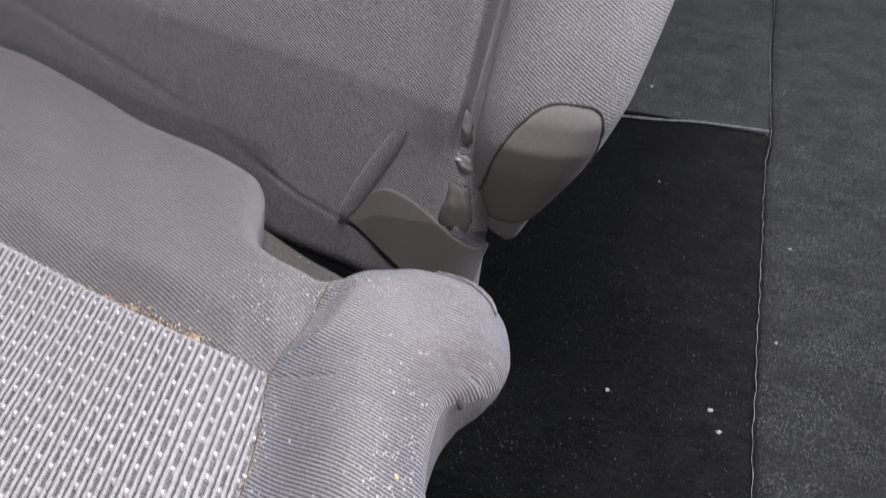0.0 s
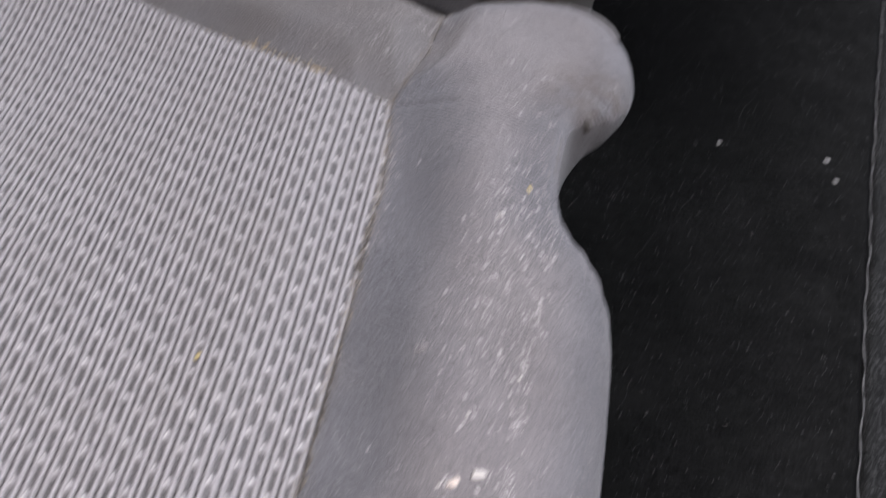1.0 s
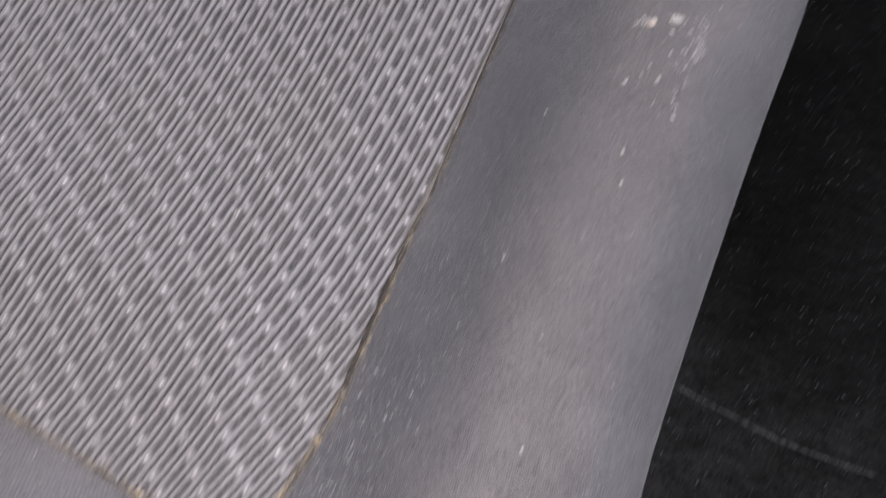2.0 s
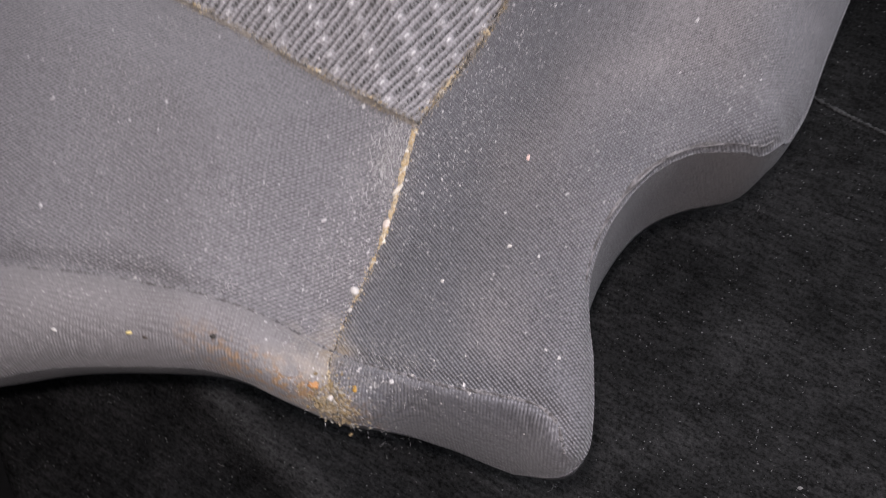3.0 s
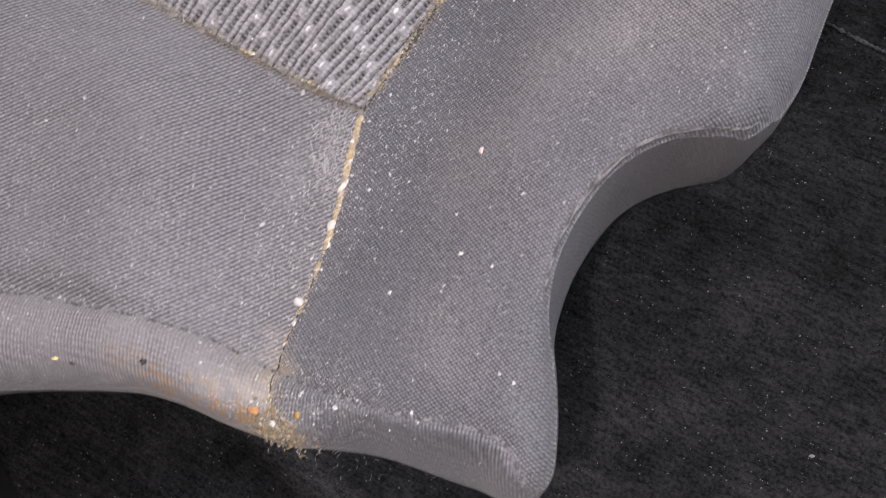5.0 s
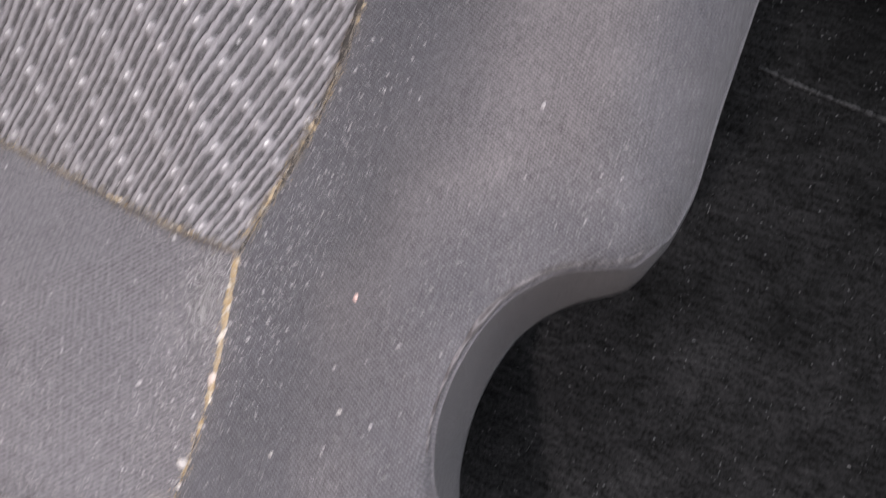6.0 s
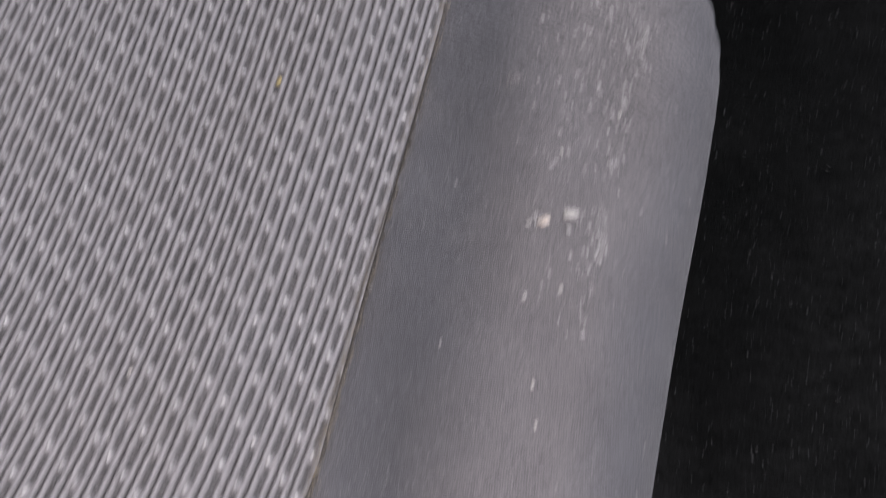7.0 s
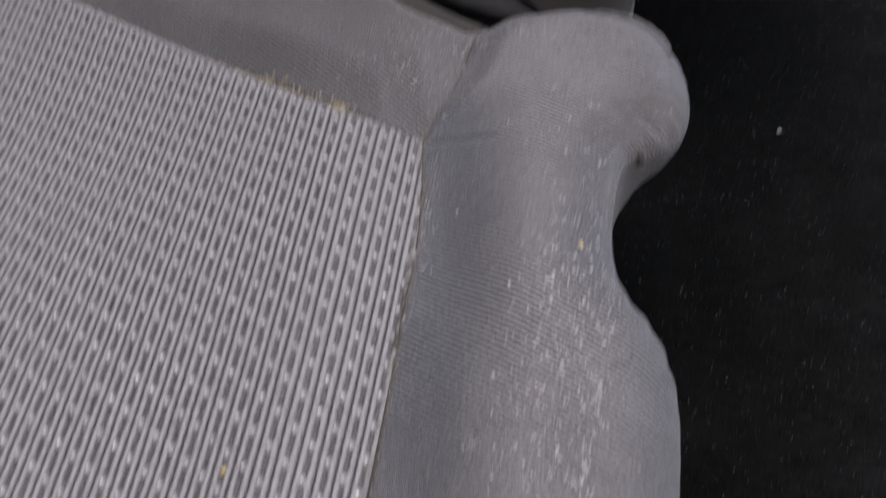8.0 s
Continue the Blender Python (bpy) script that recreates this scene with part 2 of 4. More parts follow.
def plain(name, color, rough=0.6, grain=300.0, depth=0.0002, spec=0.3, metal=0.0, vary=0.35):
    n = Net(name)
    p = n.place()
    f = n.noise(p, grain, 4.0)
    dark = rgb(*(c * (1 - vary) for c in color))
    base = n.mix(n.ramp(f, 0.35, 0.65), dark, rgb(*color))
    base = n.mix(n.ramp(n.noise(p, grain * 0.08, 3.0), 0.4, 0.7, 0.0, 0.3), base, dark)
    return n.done(base, rough, f, depth, spec=spec, metal=metal)


def flat_way(angle, rise=0.6):
    """A direction over the seat, for cloth that lies about level."""
    return (math.cos(radians(angle)), math.sin(radians(angle)), rise)


TWILL_BOLSTER = twill("grey_twill_bolster", flat_way(66, 0.1), flat_way(140, -0.1), 1.06, 0.0, 0.6, stain=True, weft=0.65, pitch=0.00061, stretch=0.00150, grit=0.85, least=0.62, lo=-0.08, hi=1.00, relief=0.00026, lip=True, wear_shade=True)
TWILL_FRONT = twill("grey_twill_front", flat_way(140, 0.35), flat_way(84, 0.5), 1.0, 0.0, 0.7, stain=True, weft=0.50, pitch=0.00073, grit=0.9, least=0.65, lo=-0.12, hi=1.05, relief=0.00024, lip=True)
# rear copy darker and browner: the backrest's shade put into its tone
TWILL_REAR = twill("grey_twill_rear", flat_way(54, 0.4), flat_way(135, -0.5), 0.70, 0.5, 0.9, weft=0.35, pitch=0.00150, grit=1.2, least=0.6)
TWILL_BACK = twill("grey_twill_back", (0.50, 0.10, 0.86), (0.8, 0.0, -0.5), 0.95, 0.1, 0.7, weft=0.30, pitch=0.00140, grit=1.2, least=0.35, lo=0.03, hi=0.90)
TWILL_FACING = twill("grey_twill_facing", (0.1, 0.1, 1.0), (0.7, 0.7, 0.2), 0.84, 0.30, 0.5, weft=0.3, pitch=0.00075, grit=1.0, least=0.75, lo=0.05, hi=0.92, relief=0.00035)
LEDGE = plain("dusty_brown_ledge", (0.085, 0.076, 0.070), 0.95, 700.0, 0.0004, 0.2, vary=0.4)
FLAP = plain("grey_brushed_cloth", (0.125, 0.114, 0.107), 0.95, 1500.0, 0.0001, 0.2, vary=0.15)
PATCH = plain("smooth_grey_patch", (0.165, 0.152, 0.146), 0.9, 1500.0, 0.0001, 0.2, vary=0.2)
KNIT = knit()
CARPET = carpet("black_felt_carpet", 0.20, 1.0, 0.42)
CARPET_SIDE = carpet("charcoal_felt_carpet", 0.85, 1.8, 0.0, 0.75, 0.8)
BLACK = plain("black_plastic", (0.012, 0.012, 0.013), 0.6)
THREAD = plain("pale_grey_thread", (0.17, 0.17, 0.17), 0.9, 2000.0)
CORD = plain("grey_cord", (0.16, 0.152, 0.155), 0.9, 2500.0)
WORN = plain("worn_line", (0.075, 0.075, 0.075), 0.95, 900.0, vary=0.7)
SEAM_DARK = plain("dark_seam", (0.075, 0.068, 0.062), 0.9, 2500.0)


def crust(name, tone):
    n = Net(name)
    p = n.place()
    r = n.add("ShaderNodeNewGeometry", out=8)
    base = n.mix(n.ramp(r, 0.15, 0.55), rgb(0.52 * tone, 0.43 * tone, 0.30 * tone), rgb(0.40 * tone, 0.29 * tone, 0.15 * tone))
    base = n.mix(n.ramp(r, 0.72, 0.78), base, rgb(0.30 * tone, 0.26 * tone, 0.20 * tone))
    base = n.mix(n.ramp(r, 0.90, 0.93), base, rgb(0.72 * tone, 0.68 * tone, 0.60 * tone))
    f = n.noise(p, 1800.0, 3.0)
    base = n.mix(n.ramp(f, 0.4, 0.7, 0.0, 0.5), base, rgb(0.22 * tone, 0.17 * tone, 0.11 * tone))
    return n.done(base, 0.8, f, 0.0003)


CRUST = crust("yellow_crumbs", 1.0)
MATTED = crust("matted_brown_crumbs", 0.55)
CRUMB = plain("pale_crumb", (0.72, 0.62, 0.55), 0.8, 900.0, 0.0003, vary=0.25)
FUZZ = plain("brownish_fuzz", (0.31, 0.275, 0.235), 0.9, 900.0, vary=0.45)
LINT = plain("white_lint", (0.56, 0.54, 0.535), 0.9, 2000.0)
SHELL = plain("grey_cabin_lining", (0.16, 0.155, 0.15), 0.9, 120.0, 0.0008)


# ---- shape helpers ----
def link(name, mesh, material, parent=None, label=""):
    if material:
        mesh.materials.append(material)
    ob = new(name, mesh)
    if parent:
        ob.parent = parent
    if label:
        ob["label"] = label
    return ob


def part(name, bm, material, parent=None, label="", smooth=True):
    mesh = bpy.data.meshes.new(name)
    bm.to_mesh(mesh)
    bm.free()
    if smooth:
        mesh.polygons.foreach_set("use_smooth", [True] * len(mesh.polygons))
    return link(name, mesh, material, parent, label)


def sheet_mesh(name, grid, wrap=False, flip=False):
    """A smooth quad sheet through a rows x columns x 3 array."""
    g = np.asarray(grid, float)
    r, c = g.shape[:2]
    idx = np.arange(r * c).reshape(r, c)
    if wrap:
        idx = np.concatenate([idx, idx[:1]], 0)
    quads = np.stack([idx[:-1, :-1], idx[:-1, 1:], idx[1:, 1:], idx[1:, :-1]], -1).reshape(-1, 4)
    if flip:
        quads = quads[:, ::-1]
    mesh = bpy.data.meshes.new(name)
    mesh.from_pydata(g.reshape(-1, 3).tolist(), [], quads.tolist())
    mesh.polygons.foreach_set("use_smooth", [True] * len(mesh.polygons))
    return mesh


def sheet(name, grid, material, parent=None, label="", wrap=False, flip=False):
    return link(name, sheet_mesh(name, grid, wrap, flip), material, parent, label)


def spline(points, count, closed=False):
    """Evenly spaced points on a smooth curve through the given ones."""
    p = np.asarray(points, float)
    q = np.concatenate([p[-1:], p, p[:2]]) if closed else np.concatenate([2 * p[:1] - p[1:2], p, 2 * p[-1:] - p[-2:-1]])
    out = []
    for k in range(1, len(q) - 2):
        t = np.linspace(0, 1, 24, endpoint=False)[:, None]
        a, b, c, d = q[k - 1], q[k], q[k + 1], q[k + 2]
        out.append(0.5 * (2 * b + (c - a) * t + (2 * a - 5 * b + 4 * c - d) * t**2 + (3 * b - a - 3 * c + d) * t**3))
    out = np.concatenate(out + [q[-2:-1]])
    s = np.r_[0, np.cumsum(np.linalg.norm(np.diff(out[:, :2], axis=0), axis=1))]
    at = np.linspace(0, s[-1], count)
    return np.stack([np.interp(at, s, out[:, k]) for k in range(out.shape[1])], -1)


def near(xy, line):
    """Distance of each point from a polyline, and the index of the nearest vertex."""
    xy = np.asarray(xy)[..., :2]
    flat = xy.reshape(-1, 2)
    best = np.full(len(flat), 9.0)
    index = np.zeros(len(flat), int)
    a, b = line[:-1, :2], line[1:, :2]
    for k in range(len(a)):
        ab = b[k] - a[k]
        t = np.clip(((flat - a[k]) @ ab) / (ab @ ab + 1e-12), 0, 1)
        d = np.linalg.norm(flat - a[k] - t[:, None] * ab, axis=1)
        less = d < best
        best[less], index[less] = d[less], k
    return best.reshape(xy.shape[:-1]), index.reshape(xy.shape[:-1])


def soft(x):
    x = np.clip(x, 0, 1)
    return x * x * (3 - 2 * x)


def tube(name, line, radius, material, parent=None, label="", sides=7, rough=0.0, beads=0.0, taper=False):
    """A cord along a line of 3D points."""
    p = np.asarray(line, float)
    t = np.gradient(p, axis=0)
    t /= np.linalg.norm(t, axis=1, keepdims=True) + 1e-12
    up = np.array([0, 0, 1.0])
    s = np.cross(t, up)
    s /= np.linalg.norm(s, axis=1, keepdims=True) + 1e-9
    u = np.cross(s, t)
    ang = np.linspace(0, 2 * np.pi, sides + 1)
    rng = np.random.RandomState(len(p))
    rad = radius * (1 + rough * rng.uniform(-1, 1, (len(p), 1, 1)))
    if taper:
        rad = rad * np.sin(np.linspace(0.05, math.pi - 0.05, len(p)))[:, None, None] ** 0.4
    if beads:
        way = np.cumsum(np.linalg.norm(np.gradient(p, axis=0), axis=1))
        rad = rad * (0.25 + 0.75 * np.abs(np.sin(math.pi * way / beads)) ** 0.5)[:, None, None]
    grid = p[:, None] + rad * (np.cos(ang)[None, :, None] * s[:, None] + np.sin(ang)[None, :, None] * u[:, None])
    return sheet(name, grid, material, parent, label, flip=True)


def empty(name, label, category, **more):
    return tagged(new(name), label, category, **more)


# ---- the seat cushion ----
# Outline of the cover, seen from above: x, y, radius of the rolled edge.
RIM = [
    (-0.260, 0.253, 0.012, 0.09), (-0.200, 0.224, 0.012, 0.09), (-0.150, 0.195, 0.012, 0.09), (-0.100, 0.164, 0.012, 0.09), (-0.057, 0.137, 0.011, 0.09), (-0.042, 0.118, 0.009, 0.09),
    (-0.031, 0.078, 0.008, 0.09), (-0.020, 0.0635, 0.008, 0.09), (0.000, 0.057, 0.009, 0.09), (0.014, 0.067, 0.014, 0.095), (0.033, 0.0805, 0.020, 0.098), (0.050, 0.0812, 0.022, 0.098),
    (0.067, 0.0755, 0.022, 0.096), (0.0792, 0.061, 0.022, 0.098), (0.0832, 0.040, 0.018, 0.104), (0.0818, 0.020, 0.012, 0.106), (0.0772, 0.0090, 0.008, 0.107), (0.0695, 0.0010, 0.006, 0.107), (0.0645, -0.0060, 0.004, 0.104), (0.0632, -0.0230, 0.004, 0.100),
    (0.0648, -0.0420, 0.004, 0.100), (0.0695, -0.0540, 0.006, 0.100), (0.0808, -0.0658, 0.012, 0.098), (0.0874, -0.0800, 0.020, 0.098), (0.0896, -0.107, 0.024, 0.098),
    (0.0907, -0.150, 0.025, 0.098), (0.0926, -0.200, 0.024, 0.098), (0.0946, -0.240, 0.020, 0.098), (0.0960, -0.2625, 0.016, 0.096), (0.0925, -0.2765, 0.007, 0.100),
    (0.0820, -0.2832, 0.003, 0.099), (0.0752, -0.2925, 0.003, 0.099), (0.0728, -0.3060, 0.003, 0.099), (0.0748, -0.3180, 0.004, 0.100), (0.0812, -0.3290, 0.008, 0.100),
    (0.0856, -0.3380, 0.010, 0.100), (0.0873, -0.3445, 0.010, 0.100), (0.0840, -0.3498, 0.010, 0.100), (0.0724, -0.3522, 0.010, 0.100), (0.0565, -0.3548, 0.011, 0.100), (0.0432, -0.3600, 0.011, 0.100),
    (0.0325, -0.3618, 0.009, 0.106), (0.0215, -0.3628, 0.009, 0.106), (0.0100, -0.3665, 0.010, 0.105), (-0.0120, -0.3778, 0.012, 0.104), (-0.0330, -0.3920, 0.013, 0.103), (-0.065, -0.410, 0.014, 0.103), (-0.115, -0.424, 0.022, 0.103), (-0.190, -0.431, 0.022, 0.103), (-0.260, -0.434, 0.022, 0.103),
]
rim = spline(RIM, 560)
SEAM_SIDE = spline([(0.0, 0.0), (0.0045, -0.020), (0.0085, -0.043), (0.0128, -0.0855), (0.0175, -0.1356), (0.0218, -0.183), (0.0248, -0.2144), (0.0275, -0.2436), (0.0292, -0.270), (0.0262, -0.2995)], 220)
SEAM_FORE = spline([(0.0262, -0.2995), (0.0285, -0.309), (0.0315, -0.320), (0.0335, -0.333), (0.0346, -0.344), (0.0385, -0.354), (0.0432, -0.3600)], 60)
SEAM_LAP = spline([(-0.260, -0.2925), (-0.160, -0.2915), (-0.079, -0.2935), (-0.0414, -0.2966), (-0.010, -0.2988), (0.012, -0.3001), (0.0262, -0.2995)], 120)
SEAM_HIND = spline([(-0.260, 0.118), (-0.190, 0.083), (-0.1207, 0.0505), (-0.0769, 0.0295), (-0.0369, 0.0110), (-0.015, 0.0025), (0.0, 0.0)], 160)
SEAM_KNOB = spline([(0.0, 0.0), (0.004, 0.024), (0.0062, 0.046), (0.0078, 0.0605)], 40)
SEAM_CREASE = spline([(0.0, 0.0), (0.0215, -0.0005), (0.043, 0.0002), (0.0695, 0.0010)], 50)
CREASE_LIP = spline([(-0.260, -0.412), (-0.190, -0.409), (-0.150, -0.403), (-0.085, -0.388), (-0.0367, -0.3695), (-0.014, -0.3600), (0.0033, -0.3545), (0.0205, -0.3502), (0.0378, -0.3495), (0.059, -0.3462), (0.0738, -0.3420), (0.0800, -0.3425), (0.0840, -0.3465)], 160)
SEAMS = np.concatenate([SEAM_SIDE, SEAM_FORE])
TOP, FLOOR_OF_COVER, MID_X = 0.1320, 0.086, -0.260


def dish(x, y):
    """The hollow of the seat, deepest towards the middle of its rear."""
    return 0.0150 * soft((-x - 0.005) / 0.15) * soft((y + 0.16) / 0.19)


def doubled(xyz):
    """A sheet whose rows run towards the middle of the seat, with its mirror half."""
    other = xyz[::-1].copy()
    other[..., 0] = 2 * MID_X - other[..., 0]
    return np.concatenate([xyz, other[1:]], 0)


def cover_z(xy):
    """Height of the padded cover: sunk along its seams, rolled over at the rim."""
    # the two sides of the bolster's end are blended, so that no ridge stands where they meet
    before, after = (int(np.argmin(np.linalg.norm(rim[:, :2] - p, axis=1))) for p in ((0.0818, 0.020), (0.0645, -0.006)))
    one, two = near(xy, rim[:before])[0], near(xy, rim[after:])[0]
    d_rim = np.maximum(near(xy, rim)[0] - 0.0003, 0)
    wide = np.minimum(0.030, 1.8 * d_rim) + 1e-9
    d_rim = d_rim - 0.25 * wide * np.maximum(1 - np.abs(one - two) / wide, 0) ** 2
    r = np.zeros(d_rim.shape)
    total = np.zeros(d_rim.shape)
    for px, py, pr, _ in rim[::4]:
        w = 1 / ((xy[..., 0] - px) ** 2 + (xy[..., 1] - py) ** 2 + 3e-6) ** 2
        r, total = r + w * pr, total + w
    r = r / total
    x, y = xy[..., 0], xy[..., 1]
    z = TOP + 0.0012 * np.sin(41 * x + 3) * np.sin(33 * y) + 0.0005 * np.sin(140 * x + 90 * y) - dish(x, y)
    sunk, line_in = np.zeros(z.shape), np.zeros(z.shape)
    for line, deep, wide in WELTS:
        d, _ = near(xy, line)
        sunk = np.maximum(sunk, deep * (1 - soft(d / wide)))
        line_in = np.maximum(line_in, np.exp(-((d / 0.0011) ** 2)))
    bend = np.clip(1 - d_rim / r, 0, 1)
    # the stitched edge of the lip stands up a little, and the bolster's lip falls away steeply below it
    below = lip_depth(xy)
    z = z + 0.0006 * np.exp(-(((below - 0.0014) / 0.0013) ** 2)) - 0.0009 * np.exp(-(((below + 0.0010) / 0.0011) ** 2))
    z = z - soft((x - 0.046) / 0.014) * soft((0.092 - x) / 0.012) * (0.80 * np.maximum(below, 0) + 120 * np.maximum(below, 0) ** 2)
    # seams sink less where they run over the rolled edge
    sunk = sunk * (0.35 + 0.65 * soft(d_rim / 0.02))
    return z - sunk - 0.0007 * line_in - r * (1 - np.sqrt(np.maximum(1 - bend**2, 0)))


def lip_depth(xy):
    """How far a place lies below the stitched edge of the front lip; negative above it."""
    d = near(xy, CREASE_LIP[::2])[0]
    x, y = xy[..., 0], xy[..., 1]
    return np.where(y < np.interp(x, CREASE_LIP[:, 0], CREASE_LIP[:, 1]), d, -d)


def fields(ob, xy):
    """Where the cloth is worn or has shading painted in, and where it is cut across at the lip."""
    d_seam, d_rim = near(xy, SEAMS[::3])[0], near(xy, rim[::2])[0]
    wear_shade = soft((d_seam - 0.008) / 0.034) * (0.28 + 0.72 * soft((d_rim - 0.006) / 0.020)) + 0.30 * np.exp(-((d_seam / 0.007) ** 2))
    for name, field in (("wear_shade", wear_shade), ("lip", soft(lip_depth(xy) / 0.0008 + 0.5))):
        attr = ob.data.attributes.new(name, "FLOAT", "POINT")
        attr.data.foreach_set("value", np.asarray(field, float).reshape(-1))


def insert_z(xy):
    """Height of the ground of the ribbed centre, tucked in at its seams."""
    d_side, d_lap, d_hind = (near(xy, q[::4])[0] for q in (SEAM_SIDE, SEAM_LAP, SEAM_HIND))
    dip = np.maximum.reduce([0.0103 * (1 - soft(d_side / 0.028)), 0.0068 * (1 - soft(d_lap / 0.040)), 0.0068 * (1 - soft(d_hind / 0.009))])
    return TOP + 0.0005 - dish(xy[..., 0], xy[..., 1]) - dip + 0.0012 * np.sin(37 * xy[..., 0]) * np.sin(29 * xy[..., 1])


WELTS = [(SEAMS, 0.0098, 0.036), (SEAM_LAP, 0.0060, 0.022), (SEAM_HIND, 0.0060, 0.020), (SEAM_KNOB, 0.0085, 0.014), (SEAM_CREASE[:18], 0.0026, 0.008), (CREASE_LIP, 0.0014, 0.006)]


def between(a, b, across, ease=None):
    u = np.linspace(0, 1, across) if ease is None else ease
    return a[:, None, :2] * (1 - u[None, :, None]) + b[:, None, :2] * u[None, :, None]


def raised(xy, z):
    return np.concatenate([xy, z[..., None]], -1)


cushion = empty("car_seat", "grey fabric car seat with ribbed centre panel, dusty and worn", "car seat")

# side bolster: from its seam to the rim
k0 = int(np.argmin(np.linalg.norm(rim[:, :2] - (0.0695, 0.0010), axis=1)))
k1 = int(np.argmin(np.linalg.norm(rim[:, :2] - (0.0432, -0.3600), axis=1)))
outer = rim[k0:k1 + 1]
inner_all = SEAMS
ROWS = 420
outer_r = spline(outer, ROWS)[:, :2]
# where each rim point has its partner on the seam: by the way along y, then closing at the tip
oy = np.minimum.accumulate(outer_r[:, 1])
s = np.linspace(0, 1, ROWS)
want = np.clip((oy - oy[0]) / (-0.300 - oy[0]), 0, 1) * 0.84
want = np.maximum.accumulate(np.where(s > 0.72, np.maximum(want, 0.80 + 0.20 * (s - 0.72) / 0.28), want))
want[-1] = 1.0
sl = np.r_[0, np.cumsum(np.linalg.norm(np.diff(inner_all, axis=0), axis=1))]
sl /= sl[-1]
inner_r = np.stack([np.interp(want, sl, inner_all[:, k]) for k in range(2)], -1)
ease = 1 - (1 - np.linspace(0, 1, 44)) ** 1.5
xy = between(inner_r, outer_r, 44, ease)
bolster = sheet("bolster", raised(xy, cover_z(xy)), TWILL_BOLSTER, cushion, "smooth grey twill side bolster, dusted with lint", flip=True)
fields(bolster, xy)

# rounded end of the bolster behind the crease
k2 = int(np.argmin(np.linalg.norm(rim[:, :2] - (0.0078, 0.0605), axis=1)))
loop = np.concatenate([SEAM_CREASE[:, :2], rim[k2:k0 + 1, :2][::-1], SEAM_KNOB[::-1, :2]])
loop = loop[np.r_[True, np.linalg.norm(np.diff(loop, axis=0), axis=1) > 2e-4]]
way = np.r_[0, np.cumsum(np.linalg.norm(np.diff(loop, axis=0), axis=1))]
loop = np.stack([np.interp(np.linspace(0, way[-1], 560), way, loop[:, k]) for k in range(2)], -1)
hub = np.array([0.042, 0.038])
u = (1 - (1 - np.linspace(0, 1, 26)) ** 1.4)
xy = hub + u[None, :, None] * (loop[:, None] - hub)
zz = cover_z(xy)
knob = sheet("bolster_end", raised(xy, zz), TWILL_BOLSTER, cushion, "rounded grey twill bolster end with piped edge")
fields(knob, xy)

for ob in (bolster, knob):
    m = ob.data.copy()
    co = np.zeros(len(m.vertices) * 3)
    m.vertices.foreach_get("co", co)
    co = co.reshape(-1, 3)
    co[:, 0] = 2 * MID_X - co[:, 0]
    m.vertices.foreach_set("co", co.reshape(-1))
    m.flip_normals()
    twin = new(ob.name.split(".")[0], m)
    twin.parent = cushion

# front panel, from the lap seam over the lip
kf = k1
left_rim = rim[kf:]
ROWS = 200
top_line = spline(SEAM_LAP[::-1], ROWS)
low_line = spline(left_rim, ROWS)[:, :2]
u = np.linspace(0, 1, 60)
fore = spline(SEAM_FORE, 60)
xy = between(top_line, low_line, 60, u)
bow = fore - between(fore[:1], fore[-1:], 60, u)[0]
fade = (1 - np.linspace(0, 1, ROWS) * 4).clip(0, 1)
xy = xy + bow[None] * fade[:, None, None]
front = sheet("front_panel", doubled(raised(xy, cover_z(xy))), TWILL_FRONT, cushion, "grey twill front panel with crumbs and orange stain")
fields(front, np.concatenate([xy, xy[::-1][1:]], 0))

# rear panel
ROWS = 200
hind = spline(SEAM_HIND, ROWS)
back_rim = spline(rim[:k2 + 1], ROWS)[:, :2]
xy = between(hind, back_rim, 50)
right = spline(SEAM_KNOB, 50)
bow = right - between(right[:1], right[-1:], 50)[0]
fade = (np.linspace(0, 1, ROWS) * 5 - 4).clip(0, 1)
xy = xy + bow[None] * fade[:, None, None]
zz = cover_z(xy)
sheet("rear_panel", doubled(raised(xy, zz)[::-1]), TWILL_REAR, cushion, "dusty grey twill rear panel")

# ribbed centre: units of two ridges with a gap, bridged by staggered knots.
# The ribs fan out towards the rear and turn inward at the lap seam, cut by the side seam.
UNIT, KNOT = 0.0040, 0.0093
w_line = np.array([(-0.32, 0.24), (-0.30, 0.22), (-0.285, 0.19), (-0.265, 0.13), (-0.245, 0.06), (-0.21, -0.03), (-0.165, -0.09), (-0.10, -0.11), (0.0, -0.125), (0.15, -0.14)])
ys = np.linspace(-0.32, 0.15, 400)
drift = np.cumsum(np.interp(ys, w_line[:, 0], w_line[:, 1])) * (ys[1] - ys[0])
drift -= np.interp(-0.25, ys, drift)
COLS, LONG = 940, 520
along = np.linspace(0, 1, LONG)
side = spline(SEAM_SIDE, LONG)
pick = np.interp(np.linspace(0, 1, COLS), [0, 0.86, 1], [0, 0.62, 1]) * 1999
a, b = (np.stack([np.interp(pick, np.arange(2000), spline(q[::-1], 2000)[:, k]) for k in range(2)], -1) for q in (SEAM_HIND, SEAM_LAP))
v = along[None, :, None]
xy = a[:, None] * (1 - v) + b[:, None] * v
bow = side - (side[:1] * (1 - along[:, None]) + side[-1:] * along[:, None])
xy = xy + bow[None] * (1 - pick / 1999)[:, None, None] ** 2
x, y = xy[..., 0], xy[..., 1]
edge = np.minimum.reduce([near(xy, q[::4])[0] for q in (SEAM_SIDE, SEAM_LAP, SEAM_HIND)])
z = insert_z(xy)
